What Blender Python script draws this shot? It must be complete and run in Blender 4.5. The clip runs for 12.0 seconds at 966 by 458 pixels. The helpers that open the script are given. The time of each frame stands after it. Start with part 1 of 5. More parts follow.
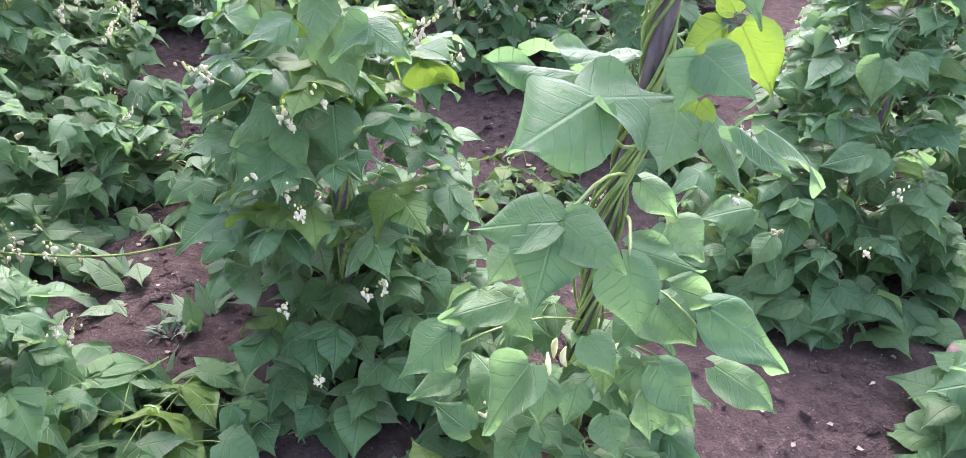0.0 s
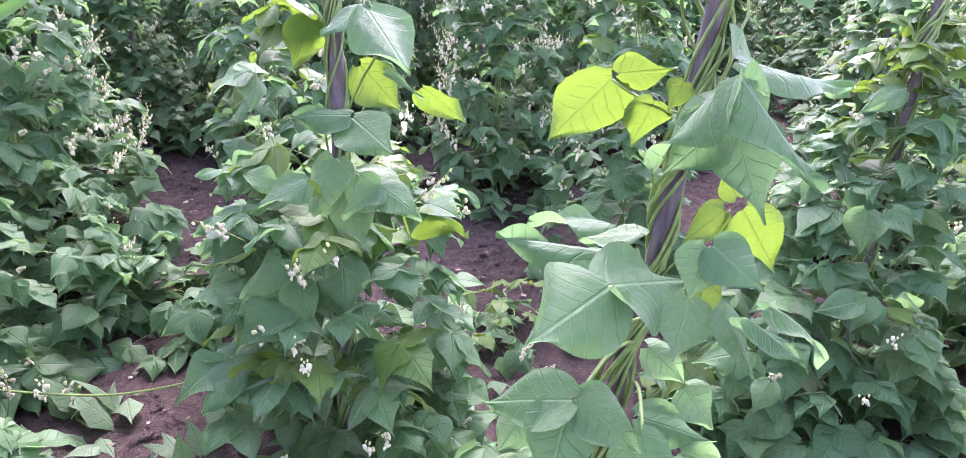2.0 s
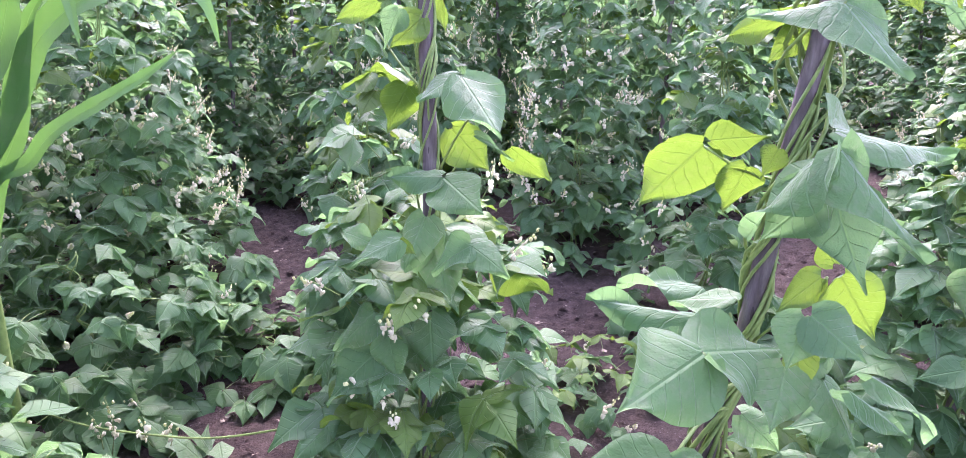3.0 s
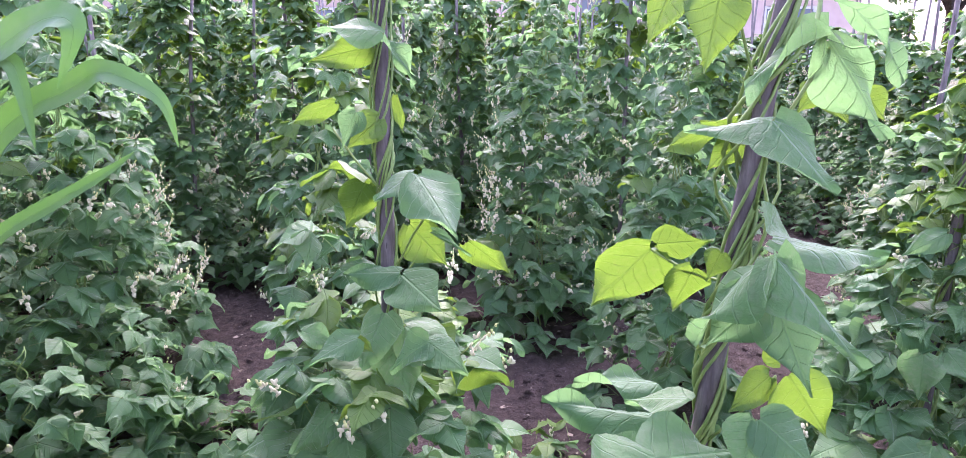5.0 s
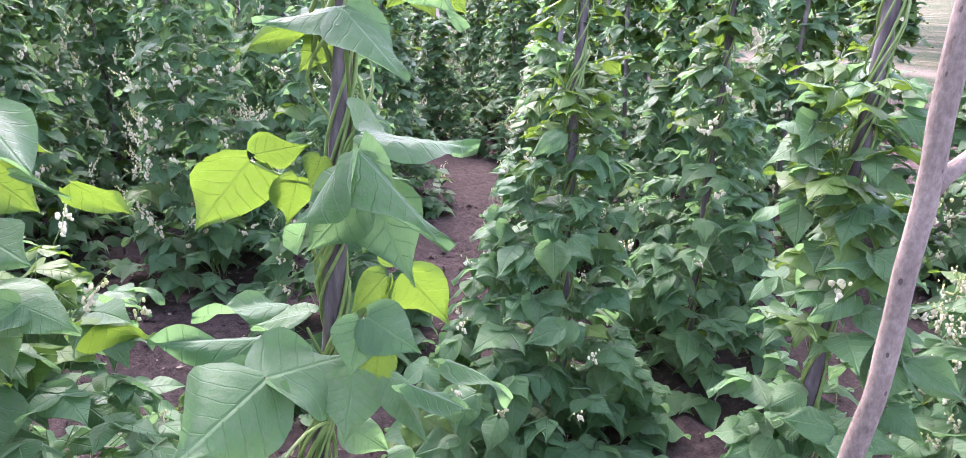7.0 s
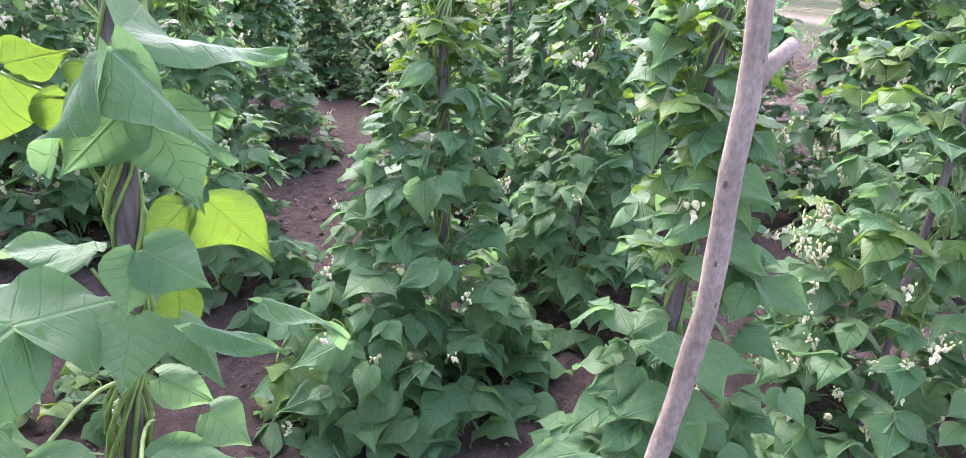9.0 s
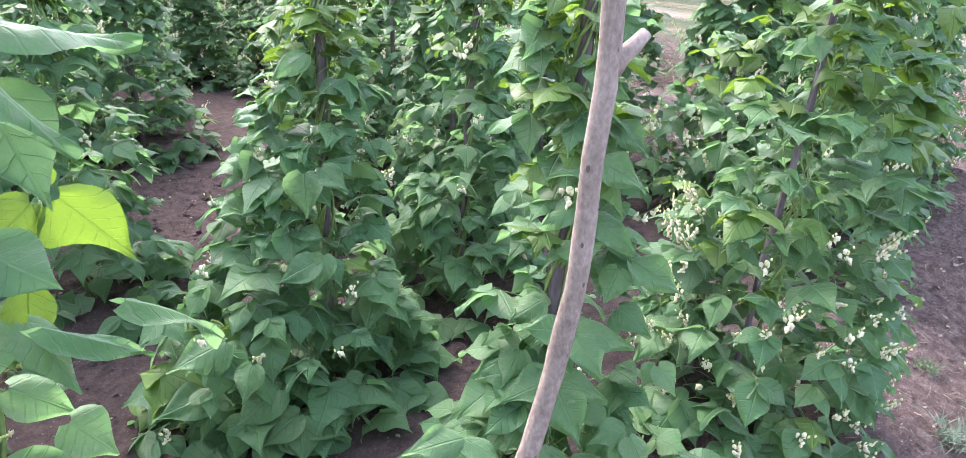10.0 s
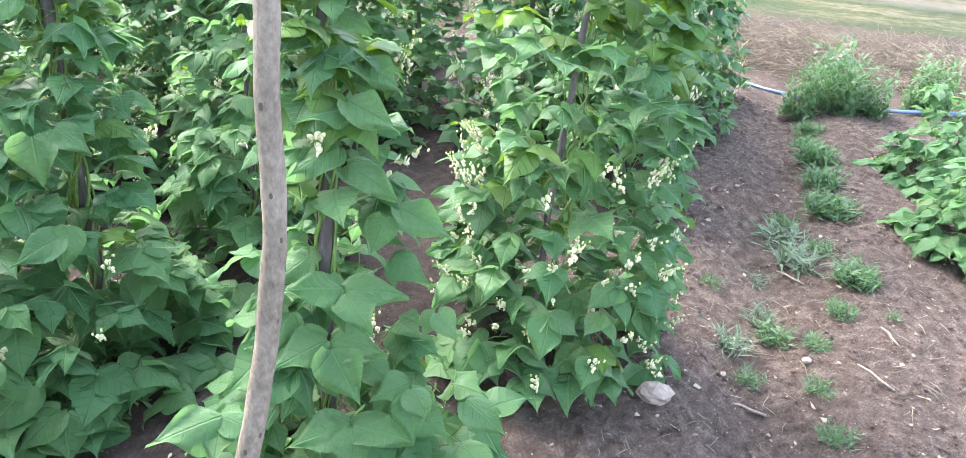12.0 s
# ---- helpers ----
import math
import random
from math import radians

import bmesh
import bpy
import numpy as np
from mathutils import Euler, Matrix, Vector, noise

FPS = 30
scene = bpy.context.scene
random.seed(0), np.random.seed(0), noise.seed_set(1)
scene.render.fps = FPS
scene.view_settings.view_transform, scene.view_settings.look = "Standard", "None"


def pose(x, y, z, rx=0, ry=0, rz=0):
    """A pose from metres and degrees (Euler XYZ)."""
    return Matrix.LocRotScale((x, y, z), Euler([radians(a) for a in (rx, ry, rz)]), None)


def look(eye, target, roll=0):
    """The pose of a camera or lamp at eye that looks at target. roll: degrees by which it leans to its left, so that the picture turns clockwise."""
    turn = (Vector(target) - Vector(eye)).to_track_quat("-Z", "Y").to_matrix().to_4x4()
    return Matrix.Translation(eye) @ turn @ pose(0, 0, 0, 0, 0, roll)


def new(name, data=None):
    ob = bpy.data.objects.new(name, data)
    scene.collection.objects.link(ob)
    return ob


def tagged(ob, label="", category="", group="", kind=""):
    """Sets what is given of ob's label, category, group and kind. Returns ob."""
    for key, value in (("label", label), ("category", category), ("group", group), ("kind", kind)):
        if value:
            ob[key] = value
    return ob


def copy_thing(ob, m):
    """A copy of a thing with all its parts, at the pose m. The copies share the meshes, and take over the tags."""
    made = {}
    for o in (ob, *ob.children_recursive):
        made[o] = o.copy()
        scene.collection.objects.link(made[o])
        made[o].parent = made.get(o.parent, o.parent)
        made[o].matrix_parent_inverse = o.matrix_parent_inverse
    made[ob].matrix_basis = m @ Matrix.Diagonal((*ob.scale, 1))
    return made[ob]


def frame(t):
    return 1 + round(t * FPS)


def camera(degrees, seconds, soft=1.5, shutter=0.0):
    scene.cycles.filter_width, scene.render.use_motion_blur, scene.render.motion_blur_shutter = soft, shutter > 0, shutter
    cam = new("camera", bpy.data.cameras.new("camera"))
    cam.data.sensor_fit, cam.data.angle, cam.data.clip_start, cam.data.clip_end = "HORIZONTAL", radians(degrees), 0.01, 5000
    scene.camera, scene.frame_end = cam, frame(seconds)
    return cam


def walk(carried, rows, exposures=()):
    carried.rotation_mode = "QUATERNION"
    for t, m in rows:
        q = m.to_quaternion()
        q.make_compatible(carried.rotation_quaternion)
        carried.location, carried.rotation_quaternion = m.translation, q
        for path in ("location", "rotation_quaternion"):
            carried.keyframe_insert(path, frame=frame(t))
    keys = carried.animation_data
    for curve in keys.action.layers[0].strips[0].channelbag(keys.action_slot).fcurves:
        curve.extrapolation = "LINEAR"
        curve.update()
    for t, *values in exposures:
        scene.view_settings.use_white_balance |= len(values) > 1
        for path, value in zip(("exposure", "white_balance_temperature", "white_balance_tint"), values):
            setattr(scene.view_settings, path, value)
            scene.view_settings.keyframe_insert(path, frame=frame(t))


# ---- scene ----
cam = camera(68.2, 12.0, soft=0.8)
PATH = [
    (0, (0.015, 0.006, 1.333), (0.018, 1.689, 0.254), 0.7),
    (0.5, (0.003, -0.009, 1.369), (-0.011, 1.728, 0.377), -0.0),
    (1, (0.002, 0.017, 1.392), (0.059, 1.792, 0.473), 1.5),
    (1.5, (-0.012, 0.034, 1.402), (0.052, 1.826, 0.517), 1.7),
    (2, (-0.026, 0.028, 1.426), (0.011, 1.854, 0.61), 1.8),
    (2.5, (-0.039, 0.021, 1.436), (-0.089, 1.872, 0.68), 1.3),
    (3, (-0.05, 0.009, 1.454), (-0.226, 1.877, 0.761), 0.1),
    (3.2, (-0.054, 0.007, 1.46), (-0.283, 1.881, 0.799), -0.2),
    (4.8, (-0.044, 0.007, 1.506), (-0.197, 1.938, 1.008), 0.0),
    (5, (-0.032, 0.011, 1.503), (-0.119, 1.945, 1.003), -0.0),
    (5.5, (0.009, 0.031, 1.486), (0.137, 1.952, 0.945), 0.9),
    (6, (0.032, 0.033, 1.478), (0.312, 1.927, 0.901), 1.3),
    (6.5, (0.061, 0.04, 1.459), (0.515, 1.894, 0.863), 1.2),
    (7, (0.109, 0.034, 1.445), (0.813, 1.788, 0.79), 0.4),
    (7.2, (0.144, 0.035, 1.434), (0.882, 1.766, 0.756), 0.6),
    (8.8, (0.259, 0.038, 1.377), (1.104, 1.688, 0.627), 1.1),
    (9, (0.243, 0.051, 1.374), (1.155, 1.655, 0.601), 1.2),
    (9.5, (0.237, 0.064, 1.37), (1.293, 1.575, 0.595), 2.1),
    (10, (0.256, 0.033, 1.372), (1.416, 1.463, 0.59), 3.1),
    (10.5, (0.306, 0.027, 1.355), (1.547, 1.375, 0.553), 4.4),
    (11, (0.343, 0.007, 1.348), (1.658, 1.263, 0.513), 4.7),
    (11.5, (0.385, -0.009, 1.345), (1.761, 1.142, 0.461), 4.4),
    (12, (0.422, -0.018, 1.342), (1.856, 1.06, 0.458), 4.3),
]
walk(cam, [(t, look(eye, target, roll)) for t, eye, target, roll in PATH],
     [(0, 3.25, 5850, 43), (2.5, 3.31, 5750, 53), (5, 2.99, 5750, 48), (7, 3.03, 5820, 43), (9.5, 3.08, 5900, 34), (10.5, 3.26, 5950, 25), (11.2, 3.37, 5980, 17), (12, 3.42, 6000, 13)])

# ---- light ----
SUN_AZ, SUN_EL = 0.0, 50.0      # degrees to the right of +y, and above the horizon
world = bpy.data.worlds.new("sky")
scene.world = world
world.use_nodes = True
wn, wl = world.node_tree.nodes, world.node_tree.links
sky = wn.new("ShaderNodeTexSky")
sky.sky_type, sky.sun_disc = "NISHITA", False
sky.sun_elevation, sky.sun_rotation = radians(SUN_EL), radians(SUN_AZ)
sky.air_density, sky.dust_density = 1.2, 4.0
wn["Background"].inputs["Strength"].default_value = 0.15
haze = wn.new("ShaderNodeHueSaturation")      # thin high cloud takes most of the blue out of the sky
haze.inputs["Saturation"].default_value = 0.75
wl.new(sky.outputs[0], haze.inputs["Color"])
wl.new(haze.outputs[0], wn["Background"].inputs["Color"])
sun_data = bpy.data.lights.new("sun", "SUN")
sun_data.energy, sun_data.angle, sun_data.color = 0.5, radians(36.0), (1.0, 0.94, 0.85)
sun = new("sun", sun_data)
az, el = radians(SUN_AZ), radians(SUN_EL)
sun.matrix_world = look((math.sin(az) * math.cos(el) * 50, math.cos(az) * math.cos(el) * 50, math.sin(el) * 50), (0, 0, 0))


# ---- materials ----
class Nodes:
    """A small wrapper to write node materials in few lines."""

    def __init__(self, name):
        self.mat = bpy.data.materials.new(name)
        self.mat.use_nodes = True
        self.tree = self.mat.node_tree
        self.bsdf = self.tree.nodes["Principled BSDF"]
        self.out = self.tree.nodes["Material Output"]
        self.tc = self.node("ShaderNodeTexCoord")

    def put(self, socket, value):
        if isinstance(value, bpy.types.NodeSocket):
            self.tree.links.new(value, socket)
        elif value is not None:
            socket.default_value = value

    def node(self, kind, ins=None, operation=None, clamp=False, blend=None):
        n = self.tree.nodes.new(kind)
        if operation:
            n.operation, n.use_clamp = operation, clamp
        if blend:
            n.data_type, n.blend_type = "RGBA", blend
        for k, v in (ins or {}).items():
            self.put(n.inputs[k], v)
        return n

    def math(self, op, a, b=0.0, c=0.0, clamp=False):
        n = self.node("ShaderNodeMath", operation=op, clamp=clamp)
        for k, v in enumerate((a, b, c)):
            self.put(n.inputs[k], v)
        return n.outputs[0]

    def noise(self, scale, detail=3.0, rough=0.55, vector=None, distort=0.0):
        n = self.node("ShaderNodeTexNoise", {"Scale": scale, "Detail": detail, "Roughness": rough, "Distortion": distort})
        self.put(n.inputs["Vector"], vector or self.coords())
        return n.outputs["Fac"]

    def coords(self, which="Object"):
        return self.tc.outputs[which]

    def ramp(self, fac, stops):
        n = self.node("ShaderNodeValToRGB", {"Fac": fac})
        el = n.color_ramp.elements
        while len(el) < len(stops):
            el.new(0.5)
        for e, (p, c) in zip(el, stops):
            e.position, e.color = p, (*c, 1.0)
        return n.outputs["Color"]

    def mix(self, fac, a, b, blend="MIX"):
        n = self.node("ShaderNodeMix", blend=blend)
        self.put(n.inputs["Factor"], fac)
        for k, v in ((6, a), (7, b)):
            self.put(n.inputs[k], (*v, 1.0) if isinstance(v, tuple) else v)
        return n.outputs[2]

    def bump(self, height, strength, distance=0.01):
        n = self.node("ShaderNodeBump", {"Height": height, "Strength": strength, "Distance": distance})
        self.put(self.bsdf.inputs["Normal"], n.outputs[0])
        return n.outputs[0]

    def done(self, color=None, rough=0.6, spec=None, metal=None):
        if color is not None:
            self.put(self.bsdf.inputs["Base Color"], (*color, 1.0) if isinstance(color, tuple) else color)
        self.put(self.bsdf.inputs["Roughness"], rough)
        self.put(self.bsdf.inputs["Specular IOR Level"], spec)
        self.put(self.bsdf.inputs["Metallic"], metal)
        return self.mat


def leaf_material(name, dark, light, glow, through_share, island=False, vein=0.5, rough=0.5, veins=6.0, hairs=0.21):
    """Bean leaf: blade with midrib and side veins laid out by its UV map, dull wax on top, light passing through the blade."""
    m = Nodes(name)
    if island:
        rnd = m.node("ShaderNodeNewGeometry").outputs["Random Per Island"]
    else:
        rnd = m.node("ShaderNodeObjectInfo").outputs["Random"]
    uv = m.node("ShaderNodeSeparateXYZ", {0: m.coords("UV")})
    side = m.math("ABSOLUTE", m.math("SUBTRACT", uv.outputs[0], 0.5))
    mid = m.math("SUBTRACT", 1.0, m.math("MULTIPLY", side, 75.0), clamp=True)
    q = m.math("MULTIPLY", m.math("SUBTRACT", m.math("ADD", uv.outputs[1], m.math("MULTIPLY", m.noise(5.0, 1.0), 0.06)), m.math("MULTIPLY", m.math("POWER", side, 0.8), 0.75)), veins)
    lat = m.math("SUBTRACT", 1.0, m.math("MULTIPLY", m.math("PINGPONG", q, 0.5), 15.0), clamp=True)
    ribs = m.math("MAXIMUM", mid, m.math("MULTIPLY", lat, 0.65))
    mottle = m.noise(38.0, 4.0, 0.6)
    base = m.mix(m.math("ADD", m.math("MULTIPLY", rnd, 0.75), m.math("MULTIPLY", mottle, 0.3)), dark, light)
    # pale beige patches scattered at random over the blade
    beige = m.math("MULTIPLY", m.math("SUBTRACT", m.noise(9.0, 3.0, 0.6), 0.47), 5.0, clamp=True)
    base = m.mix(m.math("MULTIPLY", beige, m.math("MULTIPLY", rnd, 0.55)), base, tuple(0.35 * c + e for c, e in zip(light, (0.155, 0.135, 0.108))))
    base = m.mix(m.math("MULTIPLY", ribs, vein), base, tuple(min(1, c * 1.8 + 0.03) for c in light))
    puff = m.math("SUBTRACT", m.math("ADD", m.math("MULTIPLY", mottle, 0.3), m.math("MULTIPLY", m.noise(9.0, 2.0), 0.55)), m.math("MULTIPLY", ribs, 0.55))
    nrm = m.bump(puff, 0.7, 0.006)
    m.done(base, m.math("ADD", rough - 0.06, m.math("MULTIPLY", mottle, 0.12)), 0.40)
    m.put(m.bsdf.inputs["Sheen Weight"], hairs)      # short pale hairs on the blade
    m.put(m.bsdf.inputs["Sheen Roughness"], 0.30)
    pale = m.mix(m.math("MULTIPLY", ribs, 0.5), glow, tuple(c * 0.6 for c in glow))
    tr = m.node("ShaderNodeBsdfTranslucent", {"Color": pale, "Normal": nrm})
    mx = m.node("ShaderNodeMixShader", {0: through_share, 1: m.bsdf.outputs[0], 2: tr.outputs[0]})
    m.put(m.out.inputs["Surface"], mx.outputs[0])
    return m.mat


LEAF = leaf_material("bean_leaf", (0.029, 0.096, 0.031), (0.084, 0.174, 0.053), (0.22, 0.42, 0.14), 0.38, vein=0.50, rough=0.56)
LEAF_FAR = leaf_material("bean_leaf_mass", (0.029, 0.096, 0.031), (0.084, 0.174, 0.053), (0.22, 0.42, 0.14), 0.38, island=True, vein=0.15, rough=0.58, hairs=0.18)
LEAF_YOUNG = leaf_material("young_bean_leaf", (0.08, 0.17, 0.03), (0.12, 0.22, 0.04), (0.13, 0.225, 0.018), 0.48, vein=0.25, hairs=0.06)
YOUNG_FAR = leaf_material("young_leaf_mass", (0.08, 0.17, 0.03), (0.12, 0.22, 0.04), (0.13, 0.225, 0.018), 0.48, island=True, vein=0.15, hairs=0.06)
CORN = leaf_material("corn_leaf", (0.038, 0.105, 0.034), (0.062, 0.145, 0.046), (0.12, 0.29, 0.04), 0.34, vein=0.3, rough=0.45, veins=0.0, hairs=0.06)


def plain(name, a, b, rough=0.7, scale=30.0, bump=0.2, spec=0.4, detail=4.0):
    m = Nodes(name)
    n = m.noise(scale, detail)
    big = m.noise(scale / 7.0, 2.0)
    col = m.ramp(m.math("ADD", m.math("MULTIPLY", n, 0.7), m.math("MULTIPLY", big, 0.3)), [(0.3, a), (0.7, b)])
    if bump:
        m.bump(n, bump, 0.005)
    return m.done(col, rough, spec)


STEM = plain("vine_stem", (0.09, 0.155, 0.035), (0.21, 0.30, 0.075), 0.5, 60)
DRYSTEM = plain("old_stem", (0.14, 0.13, 0.06), (0.28, 0.26, 0.12), 0.7, 60)
PETAL = plain("bean_petal", (0.50, 0.47, 0.27), (0.68, 0.65, 0.43), 0.6, 80, 0.05)
BUD = plain("bean_bud", (0.42, 0.46, 0.14), (0.66, 0.66, 0.34), 0.6, 80, 0.05)


def bark_material(name, dark, mid, light, stretch=0.16):
    """Bare pole: stretched grain, pale rubbed patches and dark specks."""
    m = Nodes(name)
    st = m.node("ShaderNodeMapping", {0: m.coords(), 3: (1.0, 1.0, stretch)}).outputs[0]
    grain = m.noise(70.0 if stretch < 0.3 else 170.0, 5.0, 0.65, st)
    patch = m.noise(9.0, 3.0, 0.6)
    speck = m.node("ShaderNodeTexVoronoi", {0: st, "Scale": 55.0}).outputs["Distance"]
    col = m.ramp(m.math("ADD", m.math("MULTIPLY", grain, 0.6), m.math("MULTIPLY", patch, 0.4)), [(0.32, dark), (0.5, mid), (0.68, light)] if stretch < 0.3 else [(0.27, dark), (0.5, mid), (0.74, light)])
    col = m.mix(m.math("LESS_THAN", speck, 0.13), col, tuple(c * 0.45 for c in mid))
    m.bump(m.math("ADD", grain, m.math("MULTIPLY", speck, 0.4)), 0.6 if stretch < 0.3 else 0.35, 0.004)
    return m.done(col, 0.8, 0.25)


POLE = bark_material("dark_bark", (0.05, 0.04, 0.038), (0.12, 0.098, 0.092), (0.22, 0.19, 0.18))
PALE_POLE = bark_material("grey_bark", (0.085, 0.064, 0.046), (0.205, 0.165, 0.125), (0.36, 0.30, 0.235), 0.55)
GREY_POLE = bark_material("weathered_bark", (0.07, 0.056, 0.05), (0.17, 0.145, 0.132), (0.28, 0.245, 0.225))


def soil_material():
    m = Nodes("soil")
    pos = m.node("ShaderNodeSeparateXYZ", {0: m.coords()})
    grit = m.noise(120.0, 6.0, 0.7)
    clod = m.noise(22.0, 5.0, 0.6)
    damp = m.noise(2.2, 3.0)
    col = m.ramp(m.math("ADD", m.math("MULTIPLY", grit, 0.45), m.math("MULTIPLY", clod, 0.55)),
                 [(0.3, (0.050, 0.036, 0.028)), (0.5, (0.158, 0.116, 0.090)), (0.72, (0.37, 0.285, 0.23))])
    col = m.mix(m.math("MULTIPLY", damp, 0.5), col, (0.055, 0.038, 0.034))
    crumbs = m.node("ShaderNodeTexVoronoi", {0: m.coords(), "Scale": 42.0})
    col = m.mix(m.math("LESS_THAN", crumbs.outputs["Distance"], 0.12), col, (0.30, 0.25, 0.22))
    # beyond the plot the earth gives way to dry straw and then to short grass
    x, y = pos.outputs[0], pos.outputs[1]
    u = m.math("ADD", m.math("MULTIPLY", x, 0.957), m.math("MULTIPLY", y, 0.29))
    edge = m.math("ADD", u, m.math("MULTIPLY", m.noise(0.9, 3.0), 1.2))
    straw = m.ramp(m.noise(30.0, 6.0, 0.7), [(0.3, (0.045, 0.032, 0.022)), (0.6, (0.085, 0.062, 0.042)), (0.8, (0.15, 0.118, 0.08))])
    vv = m.math("SUBTRACT", m.math("MULTIPLY", y, 0.957), m.math("MULTIPLY", x, 0.29))
    bands = m.node("ShaderNodeCombineXYZ", {0: m.math("MULTIPLY", u, 0.9), 1: m.math("MULTIPLY", vv, 0.22)}).outputs[0]
    grass = m.ramp(m.math("ADD", m.math("MULTIPLY", m.noise(5.0, 6.0, 0.8), 0.4), m.math("MULTIPLY", m.noise(1.0, 5.0, 0.65, bands), 0.6)), [(0.40, (0.030, 0.054, 0.014)), (0.5, (0.066, 0.078, 0.028)), (0.60, (0.19, 0.155, 0.09))])
    col = m.mix(m.math("MULTIPLY", m.math("SUBTRACT", edge, 7.1), 2.0, clamp=True), col, straw)
    col = m.mix(m.math("MULTIPLY", m.math("SUBTRACT", edge, 10.6), 1.0, clamp=True), col, grass)
    track = m.math("SUBTRACT", 1.0, m.math("MULTIPLY", m.math("ABSOLUTE", m.math("SUBTRACT", edge, 14.6)), 0.9), clamp=True)
    col = m.mix(m.math("MULTIPLY", track, 0.8), col, (0.24, 0.20, 0.14))
    # darker inside the plot: damp, and shade among the plants put into colour
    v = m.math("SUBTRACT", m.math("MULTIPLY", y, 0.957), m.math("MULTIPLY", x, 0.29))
    damp_shade = m.math("MULTIPLY", m.math("SUBTRACT", m.math("ADD", v, m.math("MULTIPLY", m.noise(3.0, 3.0), 0.5)), 0.42), 3.0, clamp=True)
    shaded_soil = m.node("ShaderNodeMix", {0: m.math("MULTIPLY", damp_shade, 0.46), 6: col, 7: (0.026, 0.018, 0.0145, 1.0)}, blend="MIX").outputs[2]
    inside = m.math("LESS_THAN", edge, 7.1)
    col = m.mix(inside, col, shaded_soil)
    m.bump(m.math("ADD", m.math("MULTIPLY", grit, 0.7), clod), 1.0, 0.05)
    return m.done(col, 0.92, 0.2)


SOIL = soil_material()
STRAW = plain("dry_straw", (0.12, 0.088, 0.058), (0.25, 0.205, 0.145), 0.8, 40, 0.0)
PALE_STRAW = plain("pale_straw", (0.15, 0.115, 0.075), (0.32, 0.27, 0.19), 0.8, 25, 0.0)
STONE = plain("pale_stone", (0.20, 0.15, 0.12), (0.36, 0.29, 0.235), 0.85, 35, 0.5)
PINK_STONE = plain("pinkish_stone", (0.26, 0.16, 0.11), (0.42, 0.31, 0.24), 0.85, 35, 0.5)
HOSE = plain("blue_hose", (0.10, 0.15, 0.24), (0.17, 0.24, 0.36), 0.4, 10, 0.0)
WALL = plain("pink_plaster", (0.58, 0.42, 0.36), (0.68, 0.52, 0.45), 0.9, 6, 0.1)
ROOF = plain("roof_tile", (0.20, 0.09, 0.06), (0.32, 0.15, 0.10), 0.8, 8, 0.2)
FRAME = plain("white_frame", (0.7, 0.7, 0.7), (0.8, 0.8, 0.8), 0.5, 10, 0.0)
GLASS = plain("window_pane", (0.10, 0.13, 0.17), (0.16, 0.20, 0.25), 0.12, 2, 0.0, 0.6)
BARK = bark_material("tree_bark", (0.03, 0.023, 0.02), (0.062, 0.048, 0.04), (0.11, 0.088, 0.075))
TREE_LEAF = leaf_material("tree_leaf", (0.035, 0.07, 0.025), (0.07, 0.13, 0.04), (0.12, 0.25, 0.04), 0.25, island=True, vein=0.1)
WEED = leaf_material("weed_leaf", (0.045, 0.105, 0.040), (0.105, 0.185, 0.075), (0.15, 0.32, 0.08), 0.30, island=True, vein=0.1, hairs=0.08)
GREY_WEED = leaf_material("grey_weed_leaf", (0.085, 0.135, 0.08), (0.15, 0.20, 0.125), (0.2, 0.3, 0.12), 0.2, island=True, vein=0.1, hairs=0.1)


